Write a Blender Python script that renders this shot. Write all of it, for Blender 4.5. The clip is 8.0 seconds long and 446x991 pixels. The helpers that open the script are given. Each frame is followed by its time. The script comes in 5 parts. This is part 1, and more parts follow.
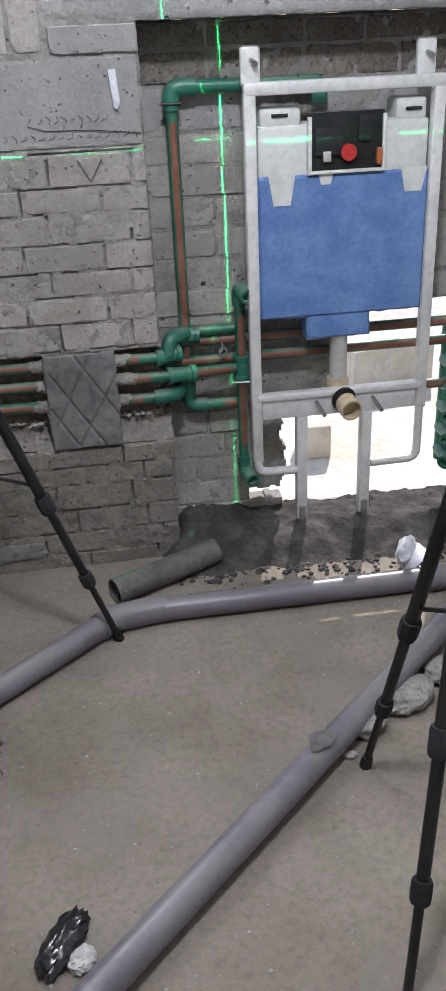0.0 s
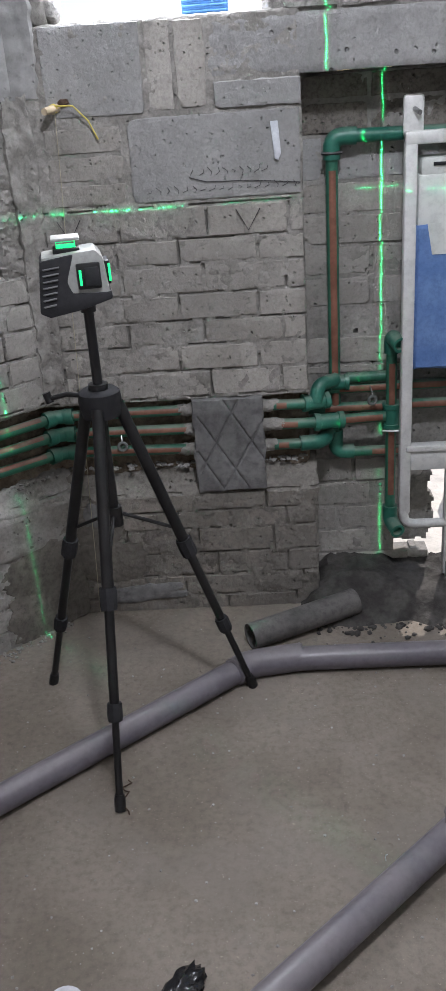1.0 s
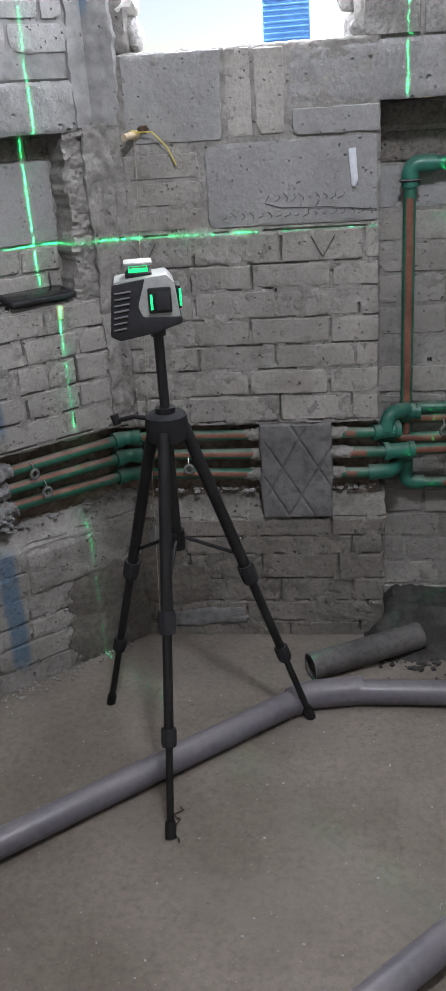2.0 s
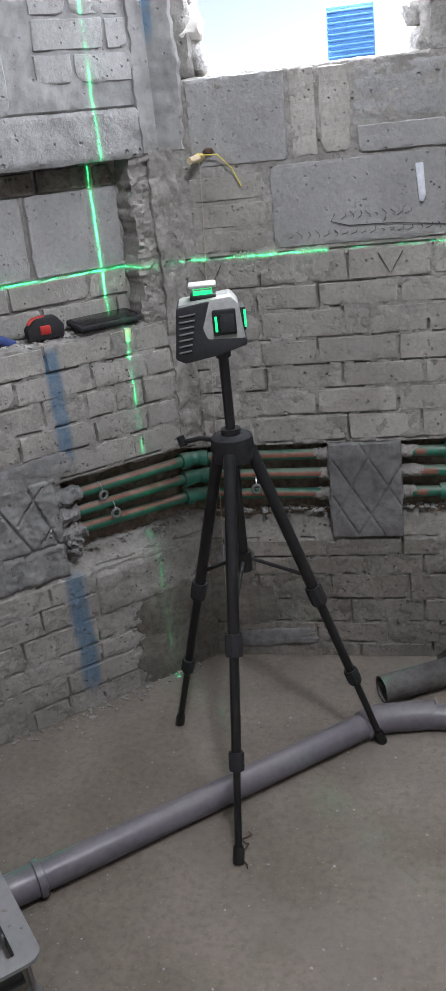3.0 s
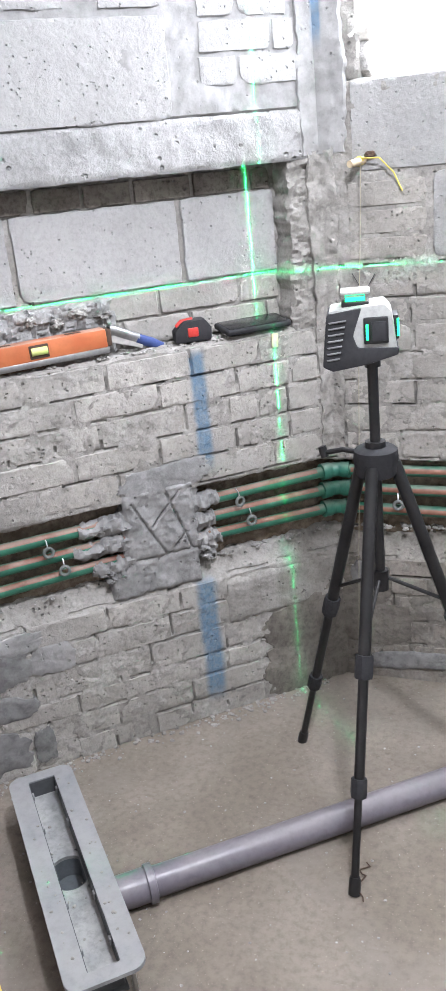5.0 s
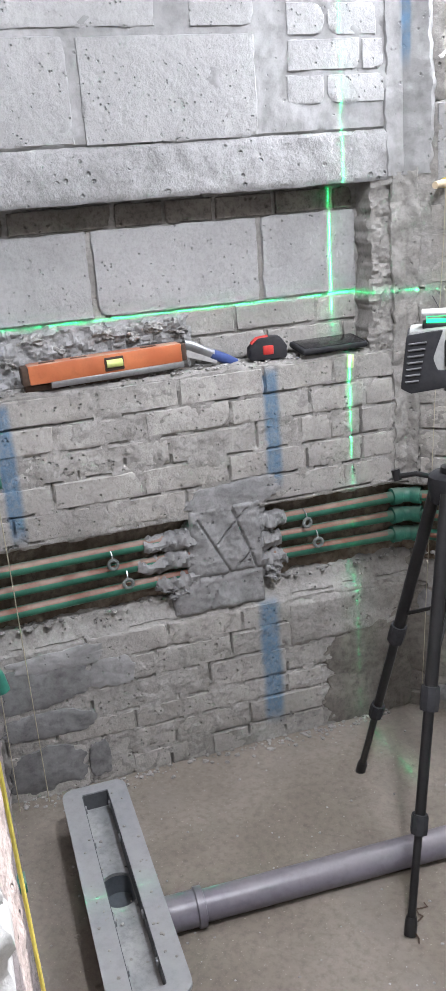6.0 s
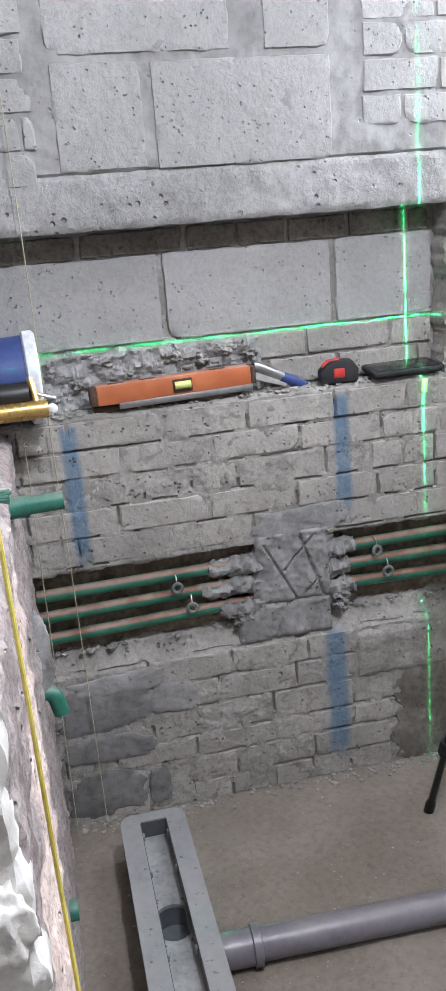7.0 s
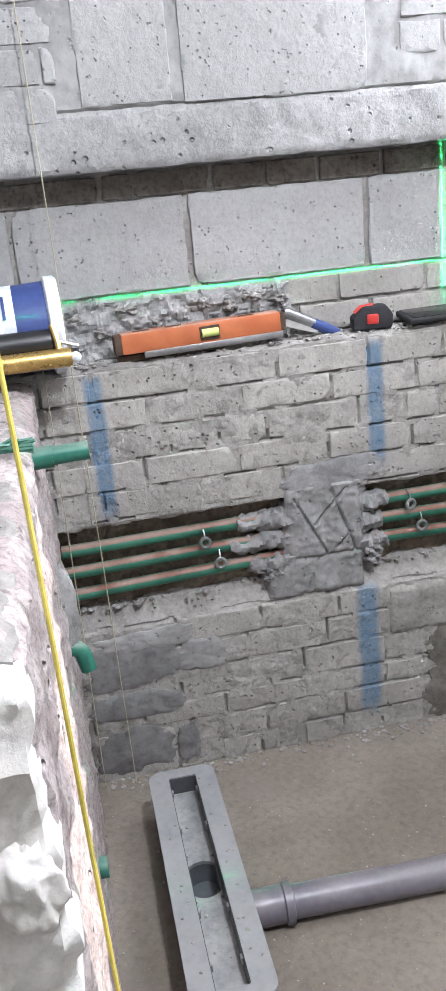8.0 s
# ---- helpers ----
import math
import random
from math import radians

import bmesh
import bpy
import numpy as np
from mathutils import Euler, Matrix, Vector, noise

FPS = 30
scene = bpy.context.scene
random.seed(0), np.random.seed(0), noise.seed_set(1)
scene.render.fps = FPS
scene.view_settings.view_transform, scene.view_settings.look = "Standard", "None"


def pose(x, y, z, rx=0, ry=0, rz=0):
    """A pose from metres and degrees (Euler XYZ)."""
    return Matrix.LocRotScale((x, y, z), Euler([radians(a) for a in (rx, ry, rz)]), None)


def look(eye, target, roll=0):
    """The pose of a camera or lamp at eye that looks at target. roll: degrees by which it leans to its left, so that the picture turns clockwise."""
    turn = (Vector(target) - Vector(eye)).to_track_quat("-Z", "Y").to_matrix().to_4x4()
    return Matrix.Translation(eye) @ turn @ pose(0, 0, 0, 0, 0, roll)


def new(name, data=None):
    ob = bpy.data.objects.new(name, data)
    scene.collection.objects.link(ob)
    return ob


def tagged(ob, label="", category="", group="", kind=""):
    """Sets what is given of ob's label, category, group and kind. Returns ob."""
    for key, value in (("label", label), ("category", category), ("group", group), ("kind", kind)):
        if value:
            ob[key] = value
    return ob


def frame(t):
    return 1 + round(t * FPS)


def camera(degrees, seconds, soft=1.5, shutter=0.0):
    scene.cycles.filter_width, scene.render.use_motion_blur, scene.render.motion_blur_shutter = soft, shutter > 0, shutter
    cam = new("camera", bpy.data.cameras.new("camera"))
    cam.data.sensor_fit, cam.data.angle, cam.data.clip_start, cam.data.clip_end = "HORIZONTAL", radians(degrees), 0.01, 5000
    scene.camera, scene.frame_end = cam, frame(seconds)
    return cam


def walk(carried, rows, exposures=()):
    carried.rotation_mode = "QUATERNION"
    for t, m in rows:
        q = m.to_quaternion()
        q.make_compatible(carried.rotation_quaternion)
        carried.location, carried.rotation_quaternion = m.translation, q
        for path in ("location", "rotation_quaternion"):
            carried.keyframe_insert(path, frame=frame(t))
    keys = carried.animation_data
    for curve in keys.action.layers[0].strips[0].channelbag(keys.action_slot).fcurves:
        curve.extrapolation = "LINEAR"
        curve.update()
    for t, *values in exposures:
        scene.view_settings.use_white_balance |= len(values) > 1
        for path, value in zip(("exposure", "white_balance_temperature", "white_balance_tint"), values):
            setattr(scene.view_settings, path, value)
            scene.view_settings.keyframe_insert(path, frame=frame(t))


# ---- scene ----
# ---------------- camera and path ----------------
cam = camera(28.26, 8.0, soft=1.0)
PATH = [
    (0.0, pose(0.5346, -2.2783, 1.3786, 62.466, 2.367, -8.384)),
    (0.5, pose(0.5291, -2.2648, 1.3850, 63.629, 3.319, -3.009)),
    (1.0, pose(0.5423, -2.2462, 1.3949, 65.277, 3.838, 1.249)),
    (1.5, pose(0.5549, -2.2351, 1.3985, 66.203, 4.000, 4.053)),
    (1.7, pose(0.5565, -2.2312, 1.3994, 66.605, 3.564, 5.079)),
    (2.8, pose(0.5645, -2.2074, 1.4022, 67.637, 5.938, 9.383)),
    (3.0, pose(0.5698, -2.2051, 1.4071, 68.202, 5.848, 10.576)),
    (3.5, pose(0.5645, -2.1945, 1.4135, 69.277, 5.689, 14.519)),
    (4.0, pose(0.5648, -2.1729, 1.4092, 70.316, 5.502, 16.203)),
    (4.5, pose(0.5624, -2.1561, 1.4031, 69.991, 4.878, 18.109)),
    (5.0, pose(0.5558, -2.1590, 1.3938, 69.657, 5.549, 20.240)),
    (5.2, pose(0.5508, -2.1585, 1.3920, 70.214, 5.455, 21.479)),
    (6.3, pose(0.5308, -2.1424, 1.3749, 72.409, 4.166, 25.525)),
    (6.5, pose(0.5323, -2.1363, 1.3732, 73.225, 4.212, 26.122)),
    (7.0, pose(0.5352, -2.1126, 1.3638, 73.554, 4.701, 29.867)),
    (7.5, pose(0.5304, -2.1029, 1.3492, 71.278, 5.512, 30.463)),
    (8.0, pose(0.4951, -2.0762, 1.3314, 71.081, 5.331, 31.212)),
]
KELVIN, TINT = 6310, 15
EXPOSURE = [(t, stops, KELVIN, TINT) for t, stops in (
    (0, 0.04), (0.5, -0.13), (1, -0.27), (1.5, -0.36), (2.8, -0.36), (3, -0.25), (3.5, 0.63), (4, 0.90), (5, 1.02), (5.2, 1.03), (6.3, 0.56), (6.5, 0.56), (7, 0.35), (7.5, 0.58), (8, 0.78))]
walk(cam, PATH, EXPOSURE)

# ---------------- light ----------------
world = bpy.data.worlds.new("sky")
world.use_nodes = True
scene.world = world
sky = world.node_tree.nodes.new("ShaderNodeTexSky")
sky.sky_type = "NISHITA"
sky.sun_disc = False
sky.sun_elevation, sky.sun_rotation = radians(41), radians(21)
backg = world.node_tree.nodes["Background"]
backg.inputs["Strength"].default_value = 0.15
world.node_tree.links.new(sky.outputs["Color"], backg.inputs["Color"])


def lamp(name, kind, energy, colour, m):
    data = bpy.data.lights.new(name, kind)
    data.energy, data.color = energy, colour
    ob = new(name, data)
    ob.matrix_world = m
    return ob


sun = lamp("sun", "SUN", 5.0, (1.0, 0.95, 0.86), look((2.5, 6.5, 6.0), (0, 0, 0)))
sun.data.angle = radians(0.5)
# daylight that comes in at the open window above the block wall
day = lamp("window_daylight", "AREA", 26.0, (0.90, 0.95, 1.0), look((0.36, 0.10, 1.85), (0.6, -1.6, 0.3)))
day.data.shape, day.data.size, day.data.size_y = "RECTANGLE", 0.48, 0.5
# bare bulb under the ceiling
bulb = lamp("ceiling_bulb", "POINT", 92.0, (0.90, 0.945, 1.0), pose(0.68, -1.48, 2.45))
bulb.data.shadow_soft_size = 0.07

# the levelling laser: thin fans of green light
LX, LY, LZ = 0.204, -0.469, 1.140
FAN_A = Vector((-0.698, 0.716, 0)).normalized()
FAN_B = Vector((0.721, 0.693, 0)).normalized()


def fan(name, place, across, ahead, energy, width, boost):
    """A point lamp that shines only within a thin plane (across: its normal) on the side that ahead points to."""
    ob = lamp(name, "POINT", energy, (0.012, 1.0, 0.22), pose(*place))
    ob.data.shadow_soft_size = 0.0005 if ahead else 0.0
    ob.data.use_nodes = True
    t = ob.data.node_tree
    co = t.nodes.new("ShaderNodeTexCoord")

    def dot(v):
        n = t.nodes.new("ShaderNodeVectorMath")
        n.operation = "DOT_PRODUCT"
        n.inputs[1].default_value = v
        t.links.new(co.outputs["Normal"], n.inputs[0])
        return n.outputs["Value"]

    def calc(op, a, b):
        n = t.nodes.new("ShaderNodeMath")
        n.operation = op
        t.links.new(a, n.inputs[0])
        if isinstance(b, (int, float)):
            n.inputs[1].default_value = b
        elif b is not None:
            t.links.new(b, n.inputs[1])
        return n.outputs[0]

    out = calc("LESS_THAN", calc("ABSOLUTE", dot(across), None), width)
    if ahead is not None:
        out = calc("MULTIPLY", out, calc("GREATER_THAN", dot(ahead), 0.02))
        # the fan fades towards its lower end
        out = calc("MULTIPLY", out, calc("MAXIMUM", calc("ADD", calc("MULTIPLY", dot((0, 0, 1)), 0.4), 1.0), 0.60))
    out = calc("MULTIPLY", out, boost)
    t.links.new(out, t.nodes["Emission"].inputs["Strength"])
    return ob


def turned(v):
    return Vector((-v.y, v.x, 0))


fan("laser_level_fan", (LX - 0.027, LY - 0.007, LZ), (0, 0, 1), None, 22.0, 0.0021, 23.0)
for fan_name, way, base in (("laser_plumb_fan", FAN_A, (LX, LY + 0.041)), ("laser_cross_fan", FAN_B, (LX, LY - 0.038))):
    for sign in (1, -1):
        spot = Vector((*base, LZ - 0.045)) + way * (0.098 * sign)
        fan(fan_name, spot, turned(way), way * sign, 20.0, 0.0018 if way is FAN_A else 0.0016, 28.0)

# ---------------- materials ----------------
def calc_node(t, op, a, b=None):
    n = t.nodes.new("ShaderNodeMath")
    n.operation = op
    for i, v in enumerate((a, b)):
        if v is None:
            continue
        if isinstance(v, (int, float)):
            n.inputs[i].default_value = v
        else:
            t.links.new(v, n.inputs[i])
    return n.outputs[0]


def ramp(t, fac, lo, hi):
    n = t.nodes.new("ShaderNodeMapRange")
    n.interpolation_type = "SMOOTHSTEP"
    n.inputs["From Min"].default_value, n.inputs["From Max"].default_value = lo, hi
    t.links.new(fac, n.inputs["Value"])
    return n.outputs["Result"]


def mixed(t, fac, a, b, how="MIX"):
    n = t.nodes.new("ShaderNodeMix")
    n.data_type, n.blend_type = "RGBA", how
    for socket, v in ((n.inputs[0], fac), (n.inputs[6], a), (n.inputs[7], b)):
        if isinstance(v, (int, float)):
            socket.default_value = v
        elif isinstance(v, tuple):
            socket.default_value = (*v, 1)
        else:
            t.links.new(v, socket)
    return n.outputs[2]


def surface(name, dark, light, rough=0.9, coarse=4.0, fine=70.0, pits=0.0, pit_scale=70.0, bump=0.003, vary=0.0,
            metal=0.0, dust=None, dust_amount=0.0, spray=(), grey_patch=None, fleck=0.0, spec=0.3, grain=0.3):
    """A procedural surface: two scales of colour, grain and pits as relief, optional dust that lies on upward faces,
    damp or cement patches, and strokes of blue spray paint given as (axis x, axis y, place, half width, z low, z high)."""
    m = bpy.data.materials.new(name)
    m.use_nodes = True
    t = m.node_tree
    p = t.nodes["Principled BSDF"]
    p.inputs["Metallic"].default_value = metal
    p.inputs["Specular IOR Level"].default_value = spec
    geo = t.nodes.new("ShaderNodeNewGeometry")
    pos = geo.outputs["Position"]

    def tex(kind, scale, detail=4.0, roughness=0.6):
        n = t.nodes.new("ShaderNodeTex" + kind)
        n.inputs["Scale"].default_value = scale
        n.inputs["Detail"].default_value = detail
        n.inputs["Roughness"].default_value = roughness
        t.links.new(pos, n.inputs["Vector"])
        return n

    big = tex("Noise", coarse, 5.0).outputs["Fac"]
    small = tex("Noise", fine, 6.0, 0.7).outputs["Fac"]
    col = mixed(t, ramp(t, big, 0.33, 0.67), dark, light)
    col = mixed(t, calc_node(t, "MULTIPLY", ramp(t, small, 0.40, 0.72), grain), col, tuple(c * 0.42 for c in dark))
    if vary:
        info = t.nodes.new("ShaderNodeObjectInfo")
        tone = calc_node(t, "ADD", calc_node(t, "MULTIPLY", info.outputs["Random"], vary), 1 - vary / 2)
        tint = t.nodes.new("ShaderNodeCombineColor")
        for s in tint.inputs[:3]:
            t.links.new(tone, s)
        col = mixed(t, 1.0, col, tint.outputs[0], "MULTIPLY")
    height = calc_node(t, "MULTIPLY", small, 0.35)
    height = calc_node(t, "ADD", height, calc_node(t, "MULTIPLY", tex("Noise", fine * 0.3, 4.0).outputs["Fac"], 0.8))
    if pits:
        v = tex("Voronoi", pit_scale, 0.0)
        gate = ramp(t, tex("Noise", pit_scale * 0.45, 2.0).outputs["Fac"], 0.56, 0.66)
        hole = calc_node(t, "MULTIPLY", ramp(t, v.outputs["Distance"], 0.30, 0.14), gate)
        height = calc_node(t, "SUBTRACT", height, calc_node(t, "MULTIPLY", hole, 1.6 * pits))
        col = mixed(t, calc_node(t, "MULTIPLY", hole, min(0.6, 0.6 * pits)), col, tuple(c * 0.42 for c in dark))
    if grey_patch:
        where = ramp(t, tex("Noise", 2.7, 3.0).outputs["Fac"], 0.52, 0.60)
        col = mixed(t, calc_node(t, "MULTIPLY", where, 0.4), col, grey_patch)
    if fleck:
        f = ramp(t, tex("Noise", 160.0, 2.0).outputs["Fac"], 0.66, 0.74)
        col = mixed(t, calc_node(t, "MULTIPLY", f, fleck), col, tuple(min(1, c * 1.9) for c in light))
    if dust:
        up = t.nodes.new("ShaderNodeSeparateXYZ")
        t.links.new(geo.outputs["Normal"], up.inputs[0])
        lies = calc_node(t, "MULTIPLY", ramp(t, up.outputs["Z"], 0.2, 0.9), ramp(t, big, 0.35, 0.6))
        col = mixed(t, calc_node(t, "MULTIPLY", lies, dust_amount), col, dust)
    for ax, ay, place, half, z0, z1 in spray:
        sep = t.nodes.new("ShaderNodeSeparateXYZ")
        t.links.new(pos, sep.inputs[0])
        along = calc_node(t, "ADD", calc_node(t, "MULTIPLY", sep.outputs["X"], ax), calc_node(t, "MULTIPLY", sep.outputs["Y"], ay))
        drift = calc_node(t, "MULTIPLY", calc_node(t, "SUBTRACT", big, 0.5), 0.02)
        off = calc_node(t, "ABSOLUTE", calc_node(t, "SUBTRACT", calc_node(t, "ADD", along, drift), place))
        inside = ramp(t, off, half * 1.35, half * 0.55)
        ends = calc_node(t, "MULTIPLY", ramp(t, sep.outputs["Z"], z0 - 0.02, z0 + 0.05), ramp(t, sep.outputs["Z"], z1 + 0.015, z1 - 0.015))
        thin = calc_node(t, "ADD", calc_node(t, "MULTIPLY", ramp(t, small, 0.75, 0.35), 0.45), 0.45)
        col = mixed(t, calc_node(t, "MULTIPLY", calc_node(t, "MULTIPLY", inside, ends), thin), col, (0.075, 0.155, 0.245))
    t.links.new(col, p.inputs["Base Color"])
    t.links.new(calc_node(t, "ADD", calc_node(t, "MULTIPLY", calc_node(t, "SUBTRACT", small, 0.5), 0.35), rough), p.inputs["Roughness"])
    b = t.nodes.new("ShaderNodeBump")
    b.inputs["Strength"].default_value = 1.0
    b.inputs["Distance"].default_value = bump
    t.links.new(height, b.inputs["Height"])
    t.links.new(b.outputs["Normal"], p.inputs["Normal"])
    return m


PHI = radians(42.66)
BX, BY = -math.cos(PHI), -math.sin(PHI)
SPRAY_B = [(BX, BY, 0.358, 0.019, 0.70, 0.99), (BX, BY, 0.398, 0.026, 0.05, 0.40), (BX, BY, 0.983, 0.019, 0.67, 0.99)]

M_BRICK_A = surface("cement_brick", (0.285, 0.268, 0.243), (0.385, 0.365, 0.335), pits=0.8, vary=0.17, bump=0.0065, grey_patch=(0.225, 0.215, 0.20), grain=0.34, fine=90.0, pit_scale=95.0, fleck=0.12)
M_BRICK_B = surface("cement_brick_sprayed", (0.285, 0.27, 0.247), (0.385, 0.368, 0.34), pits=0.8, vary=0.16, bump=0.0065, grey_patch=(0.235, 0.226, 0.212), spray=SPRAY_B, grain=0.34, fine=90.0, pit_scale=95.0, fleck=0.12)
M_BRICK_LOW = surface("muddy_cement_brick", (0.185, 0.168, 0.146), (0.285, 0.262, 0.232), pits=0.8, vary=0.18, bump=0.007, grey_patch=(0.17, 0.16, 0.148), grain=0.4, fine=90.0, pit_scale=95.0)
M_MORTAR_LOW = surface("muddy_mortar", (0.15, 0.138, 0.122), (0.255, 0.24, 0.215), coarse=7.0, fine=90.0, bump=0.008, grain=0.4, pits=0.6)
M_BLOCK = surface("concrete_block", (0.275, 0.272, 0.266), (0.345, 0.341, 0.333), coarse=3.0, pits=0.75, pit_scale=105.0, vary=0.14, bump=0.0065, grain=0.24, fine=90.0, fleck=0.12)
M_MORTAR = surface("cement_mortar", (0.225, 0.214, 0.197), (0.345, 0.330, 0.307), coarse=9.0, fine=90.0, bump=0.008, grain=0.4, pits=0.6)
M_MORTAR_B = surface("cement_mortar_sprayed", (0.235, 0.224, 0.207), (0.350, 0.336, 0.314), coarse=9.0, fine=90.0, bump=0.008, spray=SPRAY_B, grain=0.4, pits=0.6)
M_CEMENT = surface("smooth_cement", spray=[(1.0, 0.0, 0.010, 0.011, 1.63, 2.3)], dark=(0.215, 0.212, 0.208), light=(0.305, 0.302, 0.296), coarse=6.0, fine=34.0, bump=0.004, pits=0.35, grain=0.36)
M_CEMENT_PAD = surface("trowelled_cement", (0.20, 0.198, 0.196), (0.275, 0.272, 0.268), coarse=14.0, fine=60.0, bump=0.006, pits=0.5, grain=0.42)
M_CEMENT_DARK = surface("damp_cement", (0.145, 0.142, 0.14), (0.22, 0.218, 0.215), coarse=8.0, fine=35.0, bump=0.004, grain=0.6)
M_BEAM = surface("cast_concrete", (0.25, 0.247, 0.242), (0.34, 0.336, 0.33), coarse=6.0, fine=90.0, pits=0.7, pit_scale=50.0, bump=0.0085, grain=0.36)
M_CHASE = surface("chase_brown_earth", (0.14, 0.11, 0.08), (0.25, 0.205, 0.16), coarse=14.0, fine=60.0, bump=0.008, grain=0.7)
# brick colour darkened for the shade below beam and lintel
M_SHADED_BRICK = surface("shaded_brick", (0.13, 0.115, 0.10), (0.22, 0.20, 0.175), coarse=6.0, fine=95.0, pits=0.6, bump=0.007, vary=0.25, grain=0.75)
M_FLOOR = surface("floor_screed", (0.160, 0.136, 0.110), (0.245, 0.213, 0.178), coarse=2.2, fine=60.0, bump=0.0045, pits=0.22, pit_scale=40.0, fleck=0.45, grey_patch=(0.205, 0.182, 0.157), grain=0.36)
M_SOIL = surface("dark_soil", (0.035, 0.032, 0.03), (0.085, 0.08, 0.075), coarse=12.0, fine=60.0, bump=0.01)
M_RUBBLE = surface("rubble_stone", (0.23, 0.22, 0.205), (0.40, 0.39, 0.37), coarse=8.0, fine=95.0, bump=0.007, vary=0.3, grain=0.75)
# plaster whose white also holds the strong light falling on it
M_LIT_PLASTER = surface("lit_white_plaster", (0.56, 0.54, 0.50), (0.76, 0.75, 0.72), coarse=14.0, fine=45.0, bump=0.006)
M_PINK = surface("pinkish_block", (0.30, 0.25, 0.24), (0.44, 0.39, 0.375), coarse=10.0, fine=95.0, pits=0.8, pit_scale=45.0, bump=0.007, grain=0.75)
# kept pale so that the added walls and ceiling fill the room with light
M_BOUNCE = surface("pale_bounce_render", (0.58, 0.57, 0.55), (0.70, 0.69, 0.67), coarse=1.5, fine=30.0, bump=0.004)
M_OUTSIDE = surface("sunlit_ground", (0.66, 0.61, 0.53), (0.80, 0.76, 0.69), coarse=2.0, fine=20.0, bump=0.01)
M_PVC = surface("grey_pvc", (0.115, 0.106, 0.125), (0.160, 0.148, 0.172), rough=0.38, coarse=5.0, fine=60.0, bump=0.0004, dust=(0.24, 0.215, 0.195), dust_amount=0.30, spec=0.5, grain=0.3)
M_DRAIN = surface("grey_drain_plastic", (0.20, 0.205, 0.215), (0.245, 0.25, 0.26), rough=0.45, coarse=6.0, fine=60.0, bump=0.0004, dust=(0.29, 0.28, 0.265), dust_amount=0.35, spec=0.5)
# drain plastic darkened in colour for shade inside and under the channel
M_DRAIN_SHADED = surface("shaded_drain_plastic", (0.045, 0.048, 0.05), (0.075, 0.08, 0.085), rough=0.5, bump=0.0004)
M_CUP_SHADED = surface("shaded_outlet_plastic", (0.075, 0.085, 0.095), (0.11, 0.12, 0.13), rough=0.45, bump=0.0004, spec=0.5)
M_GREEN = surface("green_pipe", (0.015, 0.105, 0.065), (0.035, 0.175, 0.112), rough=0.45, coarse=9.0, fine=60.0, bump=0.0005, dust=(0.26, 0.25, 0.21), dust_amount=0.55, spec=0.5)
M_GREEN_FIT = surface("green_fitting", (0.015, 0.120, 0.085), (0.035, 0.200, 0.140), rough=0.42, coarse=9.0, fine=60.0, bump=0.0005, dust=(0.26, 0.25, 0.21), dust_amount=0.5, spec=0.5)
M_RED = surface("red_pipe_stripe", (0.16, 0.068, 0.045), (0.25, 0.115, 0.08), rough=0.5, coarse=9.0, fine=60.0, bump=0.0004, dust=(0.28, 0.25, 0.21), dust_amount=0.6)
# near black that stands for the shade inside the cistern hatch
M_HATCH_SHADE = surface("hatch_shade_black", (0.01, 0.012, 0.012), (0.02, 0.022, 0.022), rough=0.8)
M_WHITE = surface("white_coated_steel", (0.58, 0.59, 0.58), (0.70, 0.70, 0.68), rough=0.42, coarse=9.0, fine=50.0, bump=0.0006, spec=0.5)
M_TANK = surface("white_tank_plastic", (0.60, 0.63, 0.60), (0.70, 0.72, 0.69), rough=0.5, coarse=5.0, fine=50.0, bump=0.0006)
M_FOAM = surface("blue_foam", (0.10, 0.19, 0.42), (0.16, 0.27, 0.52), rough=0.75, coarse=12.0, fine=80.0, bump=0.0035)
M_BLACK = surface("black_plastic", (0.005, 0.005, 0.006), (0.011, 0.011, 0.012), rough=0.42, coarse=20.0, fine=120.0, bump=0.0004, dust=(0.10, 0.09, 0.08), dust_amount=0.08, spec=0.5)
M_RUBBER = surface("dark_rubber", (0.014, 0.014, 0.016), (0.027, 0.027, 0.03), rough=0.75, fine=90.0, bump=0.0008)
M_GREYCASE = surface("light_grey_case", (0.28, 0.285, 0.27), (0.36, 0.365, 0.35), rough=0.45, fine=90.0, bump=0.0003, spec=0.5)
M_STEEL = surface("bare_steel", (0.30, 0.30, 0.30), (0.5, 0.5, 0.5), rough=0.35, metal=0.9, bump=0.0004)
M_BRASS = surface("brass", (0.55, 0.36, 0.12), (0.75, 0.52, 0.20), rough=0.3, metal=0.9, bump=0.0004)
M_ORANGE = surface("orange_paint", (0.36, 0.095, 0.035), (0.48, 0.15, 0.06), rough=0.5, coarse=15.0, fine=60.0, bump=0.0005, dust=(0.36, 0.30, 0.25), dust_amount=0.6)
M_RUST = surface("rusty_brown", (0.055, 0.035, 0.025), (0.12, 0.075, 0.05), rough=0.8)
M_VIAL = surface("yellow_green_vial", (0.55, 0.62, 0.20), (0.7, 0.75, 0.35), rough=0.15, bump=0.0001)
M_BLUE = surface("blue_plastic", (0.03, 0.05, 0.16), (0.05, 0.08, 0.23), rough=0.45, bump=0.0004)
M_BLUESHEET = surface("blue_sheet", (0.10, 0.28, 0.62), (0.14, 0.36, 0.72), rough=0.5, bump=0.0004)
M_LABEL = surface("pale_label", (0.55, 0.57, 0.62), (0.70, 0.72, 0.76), rough=0.5, coarse=30.0, bump=0.0002)
